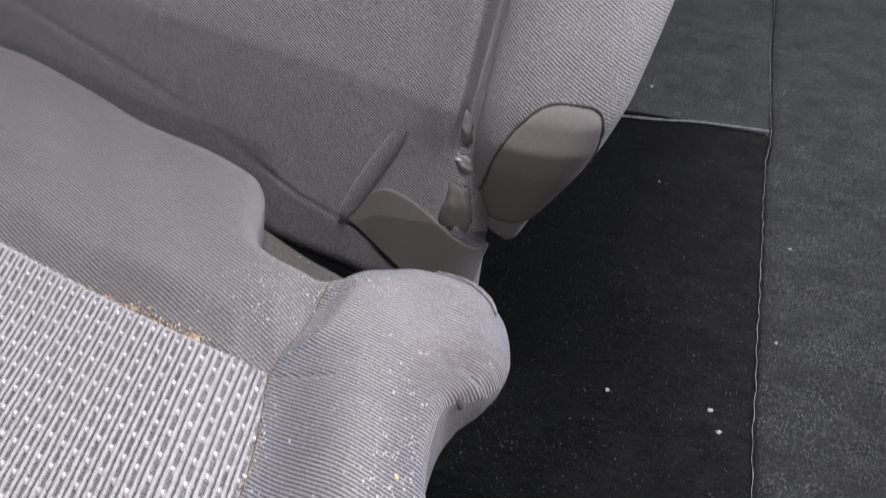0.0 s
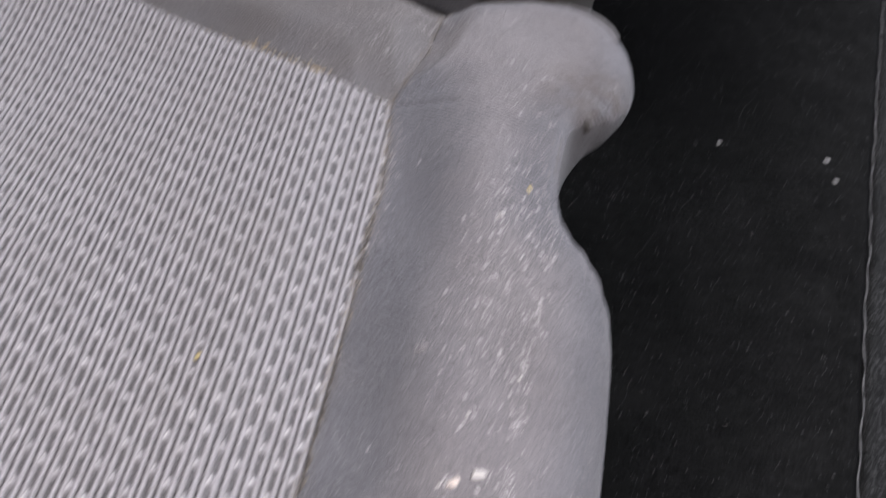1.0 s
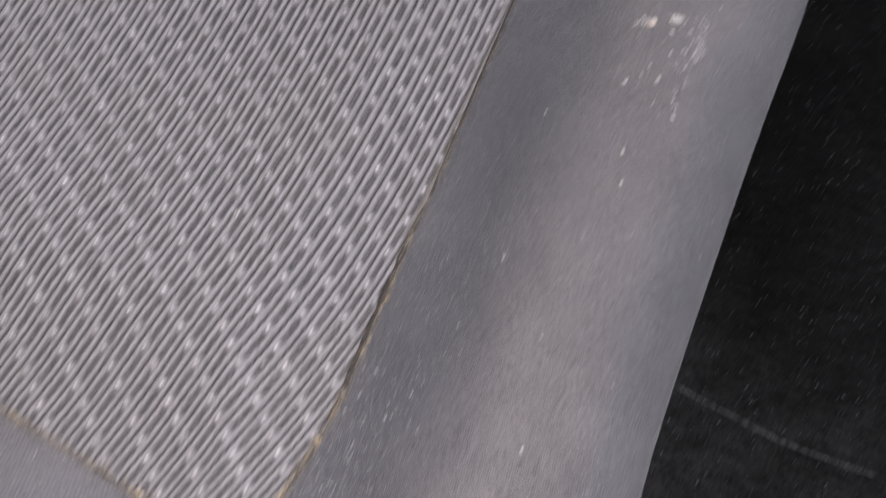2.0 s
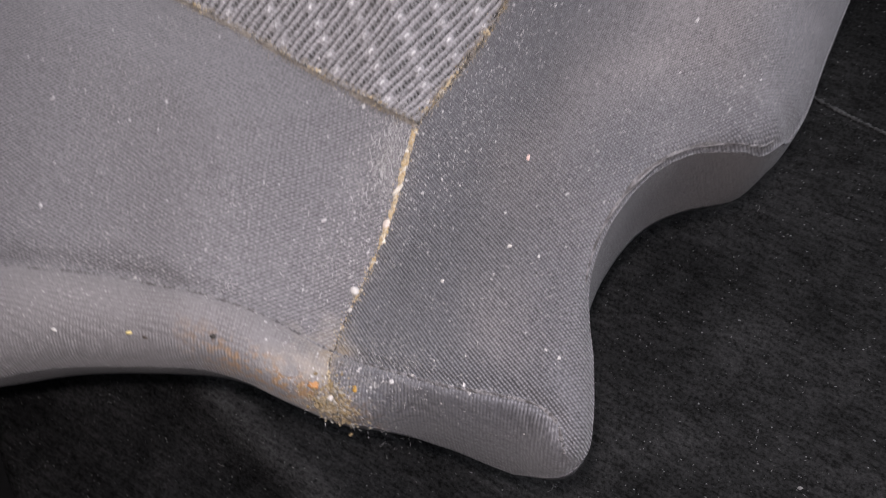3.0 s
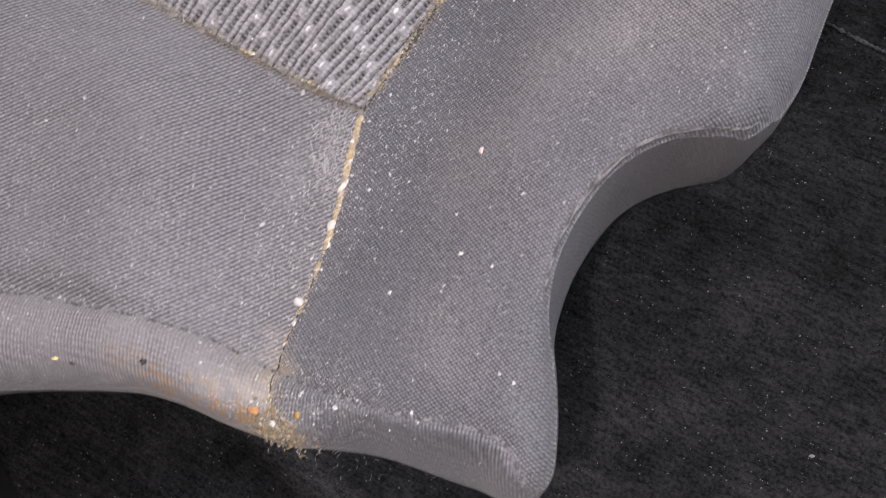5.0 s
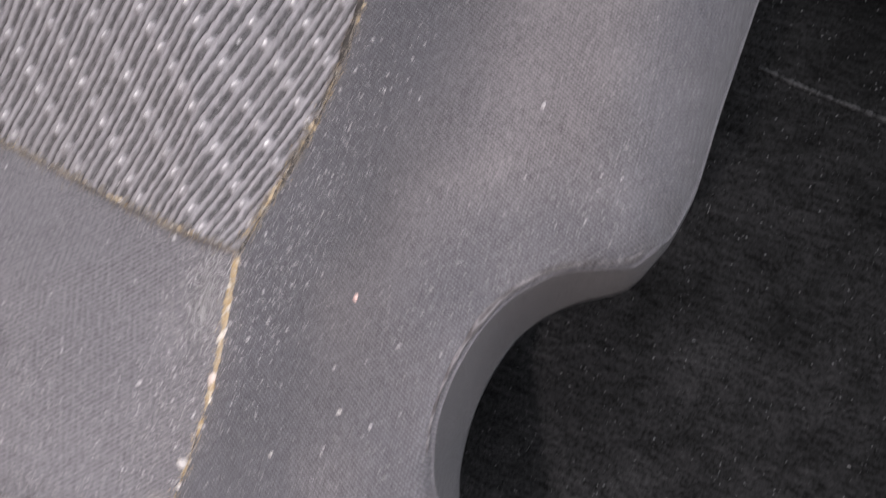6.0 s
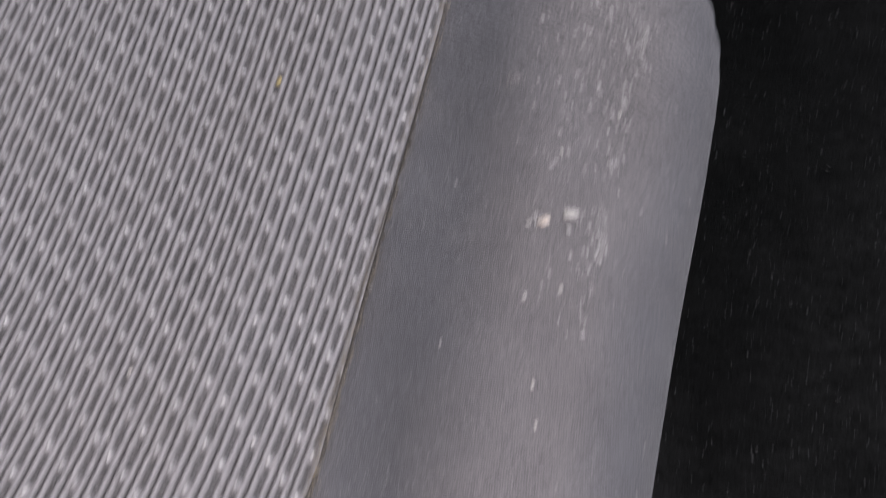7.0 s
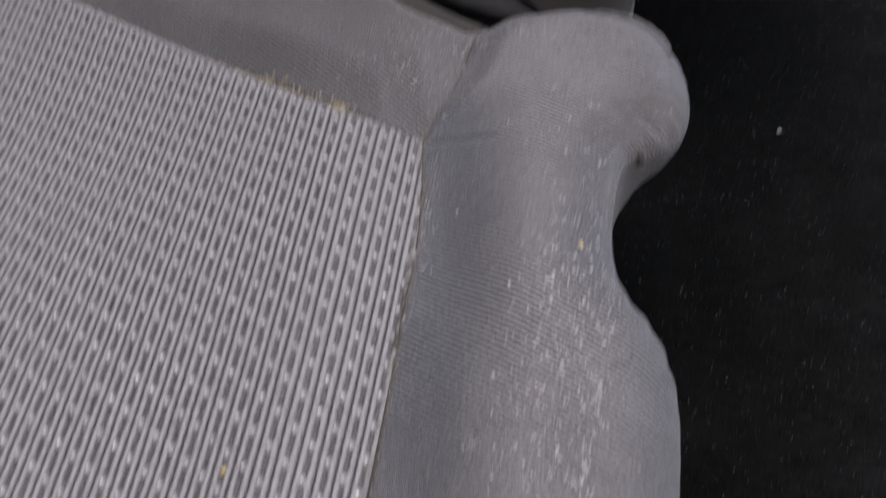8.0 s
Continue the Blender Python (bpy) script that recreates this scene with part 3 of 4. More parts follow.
spread = np.exp(1.1 * (y + 0.2))
lateral = 0.060 - (x - np.interp(y, ys, drift)) / spread
count = np.arange(0, 110, 0.25)
reach = np.r_[0, np.cumsum((0.80 + 0.26 * soft((count[1:] - 5.5) / 15)) * UNIT * 0.25)]
n_rib = np.interp(lateral, reach, count) + 0.010 * np.sin(y * 210 + 9 * np.sin(x * 60))
n_rib = n_rib + 0.018 * np.sin(x * 2300 + y * 1900) + 0.018 * np.sin(y * 3100 - x * 1500)
ph, unit = n_rib % 1.0, np.floor(n_rib)
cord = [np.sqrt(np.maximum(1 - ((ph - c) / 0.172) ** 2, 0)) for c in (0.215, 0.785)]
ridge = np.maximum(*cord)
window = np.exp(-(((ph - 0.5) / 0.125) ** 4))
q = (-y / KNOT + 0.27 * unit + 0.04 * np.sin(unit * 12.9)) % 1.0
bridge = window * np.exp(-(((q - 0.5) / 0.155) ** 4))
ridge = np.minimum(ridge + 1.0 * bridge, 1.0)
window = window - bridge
knot = np.exp(-(((q - 0.5) / 0.080) ** 2)) * np.exp(-(((ph - 0.53) / 0.110) ** 2))
uneven = np.sin(x * 900 + y * 311) * np.sin(y * 700 - x * 230)
rise = (ridge + 0.3 * window) * (0.90 + 0.10 * uneven) + 0.35 * knot
grid = raised(xy, z + 0.0015 * rise * (0.3 + 0.7 * soft(edge / 0.004)))
other = grid[::-1][1::4].copy()
other[..., 0] = 2 * MID_X - other[..., 0]
mesh = sheet_mesh("insert", np.concatenate([grid, other], 0))
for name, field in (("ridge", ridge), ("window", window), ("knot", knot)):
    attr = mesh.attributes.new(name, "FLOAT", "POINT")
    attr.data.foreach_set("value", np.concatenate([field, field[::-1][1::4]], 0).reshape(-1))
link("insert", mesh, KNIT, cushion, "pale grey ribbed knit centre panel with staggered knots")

# side of the cover below the rim, and the dark base it sits on
rim_z = cover_z(rim[:, :2])
normal = np.gradient(rim[:, :2], axis=0)
normal = np.stack([normal[:, 1], -normal[:, 0]], -1) / np.linalg.norm(normal, axis=1, keepdims=True)
normal *= -1 if (normal[len(rim) // 2, 0] < 0) else 1
# the bolster's end is tucked in below
tuck = soft((rim[:, 0] - 0.055) / 0.012) * soft((rim[:, 1] + 0.004) / 0.010)
rows = []
for f in (0.0, 0.15, 0.3, 0.45, 0.6, 0.75, 0.87, 0.95, 1.0):
    out = -(0.005 + 0.010 * tuck) * (1 - math.sqrt(1 - f * f)) * np.clip(rim[:, 2] / 0.008 - 0.4, 0, 1)
    zz = rim_z + (np.minimum(rim[:, 3], rim_z - 0.004) - rim_z) * f
    rows.append(np.concatenate([rim[:, :2] + normal * out[:, None], zz[:, None]], 1))
rows.append(np.concatenate([rim[:, :2] - normal * 0.026, rows[-1][:, 2:] - 0.002], 1))
wall = np.stack(rows, 1)
sheet("side_facing", doubled(wall), TWILL_FACING, cushion, "darker grey facing cloth below the rim")
ang = np.linspace(0, 2 * np.pi, 96, endpoint=False)
box = np.stack([np.sign(np.cos(ang)) * np.abs(np.cos(ang)) ** 0.25, np.sign(np.sin(ang)) * np.abs(np.sin(ang)) ** 0.25], -1)
base_rows = [np.concatenate([(MID_X, -0.135) + box * (0.285 - o, 0.165 - o), np.full((96, 1), h)], 1) for h, o in ((0.108, 0.02), (0.104, 0.0), (0.06, 0.004), (0.02, 0.008), (0.0, 0.010), (0.0, 0.04))]
sheet("base", np.stack(base_rows, 1), BLACK, cushion, "black plastic seat base", wrap=True)

# cords along the seams and the edge of the notches
def on_cover(line, lift):
    return raised(line[:, :2], cover_z(line[:, :2]) + lift)


ka = int(np.argmin(np.linalg.norm(rim[:, :2] - (0.0925, -0.2740), axis=1)))
kb = int(np.argmin(np.linalg.norm(rim[:, :2] - (0.0752, -0.3205), axis=1)))
notch_line = rim[ka:kb, :2] - normal[ka:kb] * 0.0008
tube("notch_piping", on_cover(notch_line, 0.0), 0.0006, TWILL_FACING, cushion, "stitched edge of the notch", rough=0.6, beads=0.0011, taper=True)
kc = int(np.argmin(np.linalg.norm(rim[:, :2] - (0.0700, 0.0010), axis=1)))
kd = int(np.argmin(np.linalg.norm(rim[:, :2] - (0.0680, -0.0400), axis=1)))
kc += 8
notch_line = rim[kc:kd, :2] - normal[kc:kd] * 0.0014
tube("notch_piping", on_cover(notch_line, -0.0004), 0.0007, CORD, cushion, "stitched edge of the notch", rough=0.25, taper=True)
ke = int(np.argmin(np.linalg.norm(rim[:, :2] - (0.046, 0.0810), axis=1)))
kg = int(np.argmin(np.linalg.norm(rim[:, :2] - (0.0800, 0.050), axis=1)))
pipe = rim[ke:kg, :2] - normal[ke:kg] * 0.0075
tube("end_piping", on_cover(pipe, 0.0006), 0.0015, TWILL_FACING, cushion, "corded piping round the bolster end", rough=0.1, taper=True)
lip_line = CREASE_LIP[30:]
lip_line = spline(lip_line, 900)
tube("lip_stitching", on_cover(lip_line, 0.0), 0.00042, TWILL_FACING, cushion, rough=0.5, beads=0.0012)

# seam allowances below the joints, so that nothing shows through
for nm, ln in (("side_seam", SEAM_SIDE), ("front_seam", SEAM_FORE[:-2]), ("lap_seam", SEAM_LAP), ("rear_seam", SEAM_HIND), ("end_seam", SEAM_KNOB), ("crease_seam", SEAM_CREASE)):
    tube(nm, on_cover(ln, -0.0026 if nm in ("end_seam", "crease_seam", "front_seam") else -0.0012), 0.0015, FUZZ if nm == "lap_seam" else SEAM_DARK, cushion, sides=8, rough=0.25)

# dusty ledge behind the cushion
ledge = between(spline([(-0.090, 0.100), (-0.030, 0.060), (0.045, 0.055)], 30), spline([(-0.085, 0.150), (-0.040, 0.124), (-0.010, 0.106), (0.022, 0.088), (0.045, 0.078)], 30), 16)
zl = 0.099 + 0.0008 * np.sin(90 * ledge[..., 0]) * np.sin(70 * ledge[..., 1])
zl[:, -1] -= 0.02
sheet("ledge", raised(ledge, zl), LEDGE, cushion, "dusty brown-grey ledge behind the cushion")

# ---- the backrest ----
backrest = cushion


def face_y(x, z):
    """Front face of the backrest: leans back, more so above its lower bulge."""
    return 0.168 - 0.34 * (x - 0.03) + 0.22 * (z - 0.09) + 0.55 * np.maximum(0, z - 0.15) ** 1.15


WELT = np.array([(-0.60, 0.20), (-0.13, 0.105), (-0.05, 0.078), (0.03, 0.066), (0.06, 0.062)])


def cover_y(x, z, groove=0.0008):
    """The cover on that face, rolled under below and at its side, creased towards the wing."""
    y = face_y(x, z)
    under = np.clip(1 - (z - 0.040) / 0.016, 0, 1)
    y = y + 0.016 * (1 - np.sqrt(1 - 0.98 * under**2))
    side_roll = np.clip(1 - (0.058 - x) / 0.020, 0, 1)
    y = y + 0.026 * (1 - np.sqrt(1 - 0.98 * side_roll**2))
    w = near(np.stack([x, z], -1), WELT)[0]
    y = y + groove * np.exp(-((w / 0.0014) ** 2))
    # folds running down to the strap
    y = y - 0.004 * np.exp(-(((x - 0.022 - 0.25 * (z - 0.15)) / 0.008) ** 2)) * soft((z - 0.11) / 0.05)
    y = y + 0.014 * np.exp(-(((x - 0.044 - 0.05 * (z - 0.15)) / 0.006) ** 2)) * soft((z - 0.09) / 0.04)
    # sharp pleats beside the wing
    y = y - 0.005 * np.exp(-(((x - 0.0365 - 0.10 * (z - 0.15)) / 0.0026) ** 2)) * soft((z - 0.128) / 0.03)
    y = y + 0.010 * np.exp(-(((x - 0.0410 - 0.12 * (z - 0.15)) / 0.0022) ** 2)) * soft((z - 0.118) / 0.03)
    return y - 0.003 * np.exp(-(((x - 0.030 - 0.12 * (z - 0.15)) / 0.006) ** 2)) * soft((z - 0.12) / 0.03)


XX, ZZ = np.meshgrid(np.r_[np.linspace(-0.60, -0.08, 60), np.linspace(-0.076, 0.058, 170)], np.r_[np.linspace(0.040, 0.16, 80), np.linspace(0.163, 0.49, 60)], indexing="ij")
grid = np.stack([XX, cover_y(XX, ZZ), ZZ], -1)
sheet("backrest_cover", grid, TWILL_BACK, backrest, "grey twill front with folds running into the crease")

# rounded side wing
def wing_row(z):
    f = np.interp(z, [0.062, 0.075, 0.09, 0.127, 0.17, 0.21, 0.30, 0.50], [0.070, 0.075, 0.080, 0.0990, 0.1175, 0.130, 0.141, 0.150])
    left = np.interp(z, [0.062, 0.09, 0.13, 0.2, 0.5], [0.060, 0.052, 0.045, 0.051, 0.060])
    front = np.interp(z, [0.070, 0.080, 0.10, 0.135, 0.150, 0.165, 0.180, 0.195, 0.25, 0.5], [0.196, 0.187, 0.172, 0.152, 0.147, 0.150, 0.160, 0.172, 0.224, 0.48])
    back = front + np.interp(z, [0.062, 0.09, 0.15, 0.5], [0.020, 0.05, 0.08, 0.10])
    cx, cy, rx, ry = (f + left) / 2, (front + back) / 2, (f - left) / 2, (back - front) / 2
    a = np.linspace(0, 2 * np.pi, 64, endpoint=False)
    e = 0.75
    px = cx + rx * np.sign(np.cos(a)) * np.abs(np.cos(a)) ** e
    py = cy + ry * np.sign(np.sin(a)) * np.abs(np.sin(a)) ** e
    return np.stack([px, py, np.full_like(a, z)], -1)


levels = np.r_[np.linspace(0.072, 0.10, 14), np.linspace(0.104, 0.5, 70)]
grid = np.stack([wing_row(z) for z in levels], 1)
mid = grid[:, :1].mean(0, keepdims=True) + np.zeros_like(grid[:, :1])
mid[..., 2] -= 0.003
grid = np.concatenate([mid, grid], 1)
wing = sheet("side_wing", grid, TWILL_BACK, backrest, "rounded grey twill side wing", wrap=True)

# patch stitched on the lower front of the wing, its brown tone mostly painted shade
def wing_front(x, z, lift):
    row = wing_row(z)
    low = row[row[:, 1] < row[:, 1].mean()]
    o = np.argsort(low[:, 0])
    return np.array([x, np.interp(x, low[o, 0], low[o, 1]) - lift, z])


def patch_edge(a, size=1.0):
    ca, sa = math.cos(a), math.sin(a)
    x = 0.0785 + 0.012 * sa * size + 0.0215 * size * math.copysign(abs(ca) ** 0.6, ca)
    return x, 0.133 + 0.039 * size * math.copysign(abs(sa) ** 0.8, sa)


turns = np.linspace(0, 2 * np.pi, 90)
rows = [[wing_front(*patch_edge(a, u), -0.001 if u > 1.02 else 0.0007) for u in np.r_[np.linspace(0.02, 1.0, 16), 1.04]] for a in turns]
sheet("wing_patch", rows, PATCH, wing, "smooth brown-grey patch on the wing", flip=True)
tube("patch_seam", [wing_front(*patch_edge(a, 1.04), 0.0002) for a in turns[2:54]], 0.0007, SEAM_DARK, wing, "dark seam of the wing patch", rough=0.4)

# flap sewn on the lower right corner of the backrest
def on_face(x, z, lift=0.0):
    return np.stack([x, cover_y(x, z, 0.0) - lift, z], -1)


flap_low = spline([(-0.018, 0.0765), (0.004, 0.0655), (0.024, 0.0560), (0.052, 0.0480)], 40)
flap_top = spline([(-0.014, 0.085), (0.004, 0.100), (0.032, 0.093), (0.060, 0.077)], 40)
u = np.linspace(0, 1, 24)
xz = between(flap_low, flap_top, 24)
lift = 0.0009 + 0.0003 * np.sin(xz[..., 0] * 220)
g = on_face(xz[..., 0], xz[..., 1], lift)
closed = np.concatenate([g[:, :1] + (0, 0.0025, 0.0), g, g[:, -1:] + (0, 0.0025, 0.0)], 1)
sheet("corner_flap", closed, FLAP, backrest, "brown-grey cloth flap, stained and creased")
fold = spline([(-0.0185, 0.079), (-0.0125, 0.092), (-0.005, 0.107), (0.003, 0.122), (0.0085, 0.133)], 40)
line = on_face(fold[:, 0], fold[:, 1], 0.0008)
a = np.linspace(-0.3, math.pi + 0.3, 12)
wide = (0.0060 * np.sin(np.linspace(0.12, math.pi - 0.12, 40)) ** 0.18)[:, None]
g = line[:, None] + np.stack([np.cos(a)[None] * wide, -0.55 * np.sin(a)[None] * wide, 0 * np.sin(a)[None] * wide], -1)
sheet("folded_edge", g, TWILL_BACK, backrest, "stiff folded edge of the cover")

# ---- floor ----
floor = tagged(new("floor"), "black felt carpet floor with seams and lint", "floor", kind="structure")
GX, GY = np.meshgrid(np.linspace(-0.9, 1.1, 60), np.linspace(-1.2, 1.6, 60), indexing="ij")
sheet("subfloor", np.stack([GX, GY, np.full_like(GX, -0.010)], -1), BLACK, floor, flip=False)

line_x = [(0.170, -0.30), (0.1985, -0.02), (0.2125, 0.111), (0.2365, 0.310), (0.2574, 0.4817), (0.2697, 0.554), (0.290, 0.750), (0.317, 0.953), (0.40, 1.58)]


def floor_z(x, y):
    n = 0.0008 * np.sin(31 * x + 17 * y) + 0.0006 * np.sin(57 * y - 23 * x)
    d = near(np.stack([x, y], -1), np.array([(-0.035, -0.366), (0.0253, -0.3763), (0.075, -0.386), (0.14, -0.42)]))[0]
    return n + 0.0065 * np.exp(-((d / 0.010) ** 2)) - 0.001


def carpet_piece(name, left, right, rows, cols, material, label, edge=0.006):
    """A felt piece between two lines, with softly rounded edges."""
    L, R = spline(left, rows), spline(right, rows)
    u = np.r_[0, np.linspace(0.004, 0.996, cols), 1]
    xy = between(L, R, len(u), u)
    z = floor_z(xy[..., 0], xy[..., 1])
    d = np.minimum(near(xy, L)[0], near(xy, R)[0])
    z = z - 0.004 * (1 - np.sqrt(1 - np.clip(1 - d / edge, 0, 1) ** 2 * 0.98))
    grid = raised(xy, z)
    lo = grid.copy()[:, :1]
    lo[..., 2] = -0.0095
    hi = grid.copy()[:, -1:]
    hi[..., 2] = -0.0095
    return sheet(name, np.concatenate([lo, grid, hi], 1), material, floor, label)


curve = [(-0.42, -0.38), (-0.22, -0.370), (-0.15, -0.380), (-0.1086, -0.402), (-0.0812, -0.4222), (-0.0608, -0.4317), (-0.0398, -0.4397), (0.02, -0.48), (0.06, -0.60), (0.07, -1.15)]
carpet_piece("carpet_piece", [(-0.40, 0.545), (-0.41, 0.2), (-0.42, -0.30)] + curve, [(0.2690, 0.553), (0.2574, 0.4817), (0.2365, 0.31), (0.2125, 0.111), (0.1985, -0.02), (0.170, -0.30), (0.155, -0.6), (0.140, -1.15)], 240, 120, CARPET, "black felt carpet, linty")
carpet_piece("carpet_piece", [(x + 0.0012, y) for x, y in reversed(line_x)] + [(0.156, -0.6), (0.141, -1.15)], [(1.0, 1.55), (0.9, 0.8), (0.9, 0.0), (0.9, -1.15)], 220, 60, CARPET_SIDE, "greyer felt carpet beside the seam")
carpet_piece("carpet_piece", [(-0.8, 1.58), (-0.8, 1.0), (-0.6, 0.5465)], [(0.399, 1.58), (0.3155, 0.953), (0.2690, 0.5555)], 90, 70, CARPET_SIDE, "greyer felt carpet behind the seat")

# frayed pale threads on the carpet edges
zl = spline([(x - 0.0002, y, 0.0) for x, y in line_x], 500)
zl[:, 2] = floor_z(zl[:, 0], zl[:, 1]) + 0.0002
zl[:, 0] += 0.0004 * np.sin(zl[:, 1] * 260) + 0.0003 * np.sin(zl[:, 1] * 71)
tube("edge_thread", zl, 0.0003, THREAD, floor, "pale frayed edge of the carpet", sides=5, rough=0.6, beads=0.011)
zl = spline([(0.135, 0.535, 0.002), (0.17, 0.541, 0.002), (0.21, 0.550, 0.002), (0.268, 0.5545, 0.002)], 160)
tube("edge_thread", zl, 0.0008, THREAD, floor, "pale folded edge of the carpet", sides=5, rough=0.4)
zl = spline([(0.094, -0.1815, 0.0), (0.1092, -0.1837, 0.0), (0.125, -0.1850, 0.0), (0.1437, -0.1862, 0.0), (0.172, -0.1841, 0.0)], 160)
zl[:, 2] = floor_z(zl[:, 0], zl[:, 1]) + 0.0003
tube("loose_thread", zl, 0.0005, WORN, floor, "pale worn line across the carpet", sides=5, rough=0.7)

# grey rail end seen in the opening of the carpet
rail = empty("seat_rail_cover", "grey plastic cover low beside the carpet edge", "rail cover")
g = []
for x in np.linspace(-0.098, -0.052, 16):
    top = np.interp(x, [-0.098, -0.078, -0.066, -0.052], [-0.480, -0.452, -0.450, -0.464])
    ys = np.linspace(top, -0.56, 20)
    g.append([(x, y, -0.004 - 0.004 * max(0, 1 - (top - y) / 0.006) ** 2) for y in ys])
sheet("shell", np.array(g), plain("grey_plastic", (0.040, 0.039, 0.041), 0.7, 400.0), rail, flip=True)

# ---- unseen cabin added to close the place, its roof open for the lamp ----
def slab(name, lo, hi, material, label):
    bm = bmesh.new()
    bmesh.ops.create_cube(bm, size=1.0)
    for vert in bm.verts:
        vert.co = Vector([lo[k] + (vert.co[k] + 0.5) * (hi[k] - lo[k]) for k in range(3)])
    bmesh.ops.bevel(bm, geom=bm.edges[:], offset=0.006, segments=2, affect="EDGES")
    return tagged(part(name, bm, material, smooth=False), label, "wall", kind="structure")


slab("wall_south", (-0.95, -1.26, -0.02), (1.15, -1.21, 0.9), SHELL, "plain grey lining in front of the seat")
slab("wall_west", (-0.97, -1.2, -0.02), (-0.91, 1.6, 0.9), SHELL, "plain grey lining on the far side")
slab("wall_east", (1.11, -1.2, -0.02), (1.16, 1.6, 0.45), SHELL, "plain grey side lining below the window")
slab("wall_north", (-0.95, 1.61, -0.02), (1.15, 1.66, 0.55), SHELL, "plain grey lining behind the seat")
slab("ceiling_front", (-0.95, -1.26, 1.30), (1.15, -0.25, 1.34), SHELL, "plain grey roof lining")
slab("ceiling_rear", (-0.95, 0.29, 1.30), (1.15, 1.66, 1.34), SHELL, "plain grey roof lining")
slab("ceiling_near", (0.42, -0.25, 1.30), (1.15, 0.29, 1.34), SHELL, "plain grey roof lining beside the added roof opening")
slab("ceiling_far", (-0.95, -0.25, 1.30), (-0.14, 0.29, 1.34), SHELL, "plain grey roof lining beside the added roof opening")
slab("wall_south_upper", (-0.95, -1.26, 0.9), (1.15, -1.21, 1.30), SHELL, "plain grey lining in front of the seat")
slab("wall_west_upper", (-0.97, -1.2, 0.9), (-0.91, 1.6, 1.30), SHELL, "plain grey lining on the far side")

# ---- crumbs, lint and dried spill ----
rng = np.random.RandomState(11)


def heights(xy):
    x, y = xy[:, 0], xy[:, 1]
    inside = (y < np.interp(x, SEAM_HIND[:, 0], SEAM_HIND[:, 1])) & (y > np.interp(x, SEAM_LAP[:, 0], SEAM_LAP[:, 1])) & (x < np.interp(-y, -SEAM_SIDE[:, 1], SEAM_SIDE[:, 0]))
    return np.where(inside, insert_z(xy) + 0.0007, cover_z(xy))


def seat_z(x, y):
    """Height of the cover or of the ribbed centre at a place."""
    return float(heights(np.array([[x, y]]))[0])


def lump(size, seed, flat=0.6, rough=0.35, cuts=2):
    """Points and faces of one uneven crumb."""
    bm = bmesh.new()
    bmesh.ops.create_icosphere(bm, subdivisions=cuts, radius=1.0)
    r = np.random.RandomState(seed)
    off = Vector(r.uniform(-50, 50, 3))
    for vert in bm.verts:
        k = 1 + rough * noise.noise(vert.co * 1.7 + off) + 0.5 * rough * noise.noise(vert.co * 4.1 + off)
        vert.co = Vector((vert.co.x * size[0] * k, vert.co.y * size[1] * k, vert.co.z * size[2] * k * flat))
    return bm


def crumb(x, y, size, material, label, turn=0.0, z=None, group="crumbs on the seat", flat=0.7, name="crumb", category="crumb"):
    seed = int(abs(x * 7919 + y * 104729) * 1000) % 100000
    if group == "crumbs on the seat":
        size = tuple(v * (0.68 if max(size) < 0.0011 else 0.85) for v in size)
    bm = lump(size, seed, flat, 0.75)
    ob = part(name, bm, material)
    ob.matrix_world = pose(x, y, (seat_z(x, y) if z is None else z) + 0.45 * size[2] * flat, 0, 0, turn)
    return tagged(ob, label, category, group)


GREY = plain("grey_crumb", (0.34, 0.33, 0.32), 0.9, 1200.0, 0.0003, vary=0.3)
PINK = plain("pinkish_crumb", (0.80, 0.56, 0.50), 0.8, 1200.0, 0.0003, vary=0.25)
YELLOW = plain("yellow_crumb", (0.72, 0.58, 0.25), 0.8, 1200.0, 0.0003, vary=0.25)
WHITE = plain("white_crumb", (0.60, 0.57, 0.54), 0.8, 1200.0, 0.0003, vary=0.2)

crumb(0.0606, -0.1441, (0.0022, 0.0012, 0.0005), WHITE, "flat pale crumb crushed on the side bolster", 15)
crumb(0.0551, -0.1475, (0.0018, 0.0011, 0.0005), CRUMB, "crushed pinkish crumb on the side bolster", 35)
crumb(0.0519, -0.1487, (0.0008, 0.0005, 0.0005), WHITE, "tiny white crumb on the side bolster", 10)
crumb(0.0087, -0.0471, (0.0012, 0.0008, 0.0007), WHITE, "white crumb caught in the side seam", 140)
crumb(-0.0154, -0.1286, (0.0010, 0.0009, 0.0009), YELLOW, "yellow crumb on the ribbed centre", 20)
crumb(0.0495, -0.0587, (0.0013, 0.0006, 0.0005), WHITE, "white lint tuft on the bolster", 30)
crumb(0.0559, -0.0441, (0.0005, 0.0012, 0.0004), YELLOW, "yellow sliver on the bolster", 30)
crumb(0.0628, -0.1629, (0.0007, 0.0007, 0.0006), WHITE, "small white crumb on the bolster")
crumb(0.0557, -0.1665, (0.0009, 0.0006, 0.0005), WHITE, "small white crumb on the bolster", 60)
crumb(0.0651, -0.1143, (0.0009, 0.0006, 0.0005), WHITE, "small white crumb on the bolster", 70)
crumb(0.0545, -0.1283, (0.0006, 0.0008, 0.0005), WHITE, "small white crumb on the bolster")
crumb(0.0651, -0.1935, (0.0006, 0.0009, 0.0006), WHITE, "oblong white crumb on the bolster", 10)
crumb(0.0624, -0.1853, (0.0006, 0.0009, 0.0006), WHITE, "oblong white crumb on the bolster", 5)
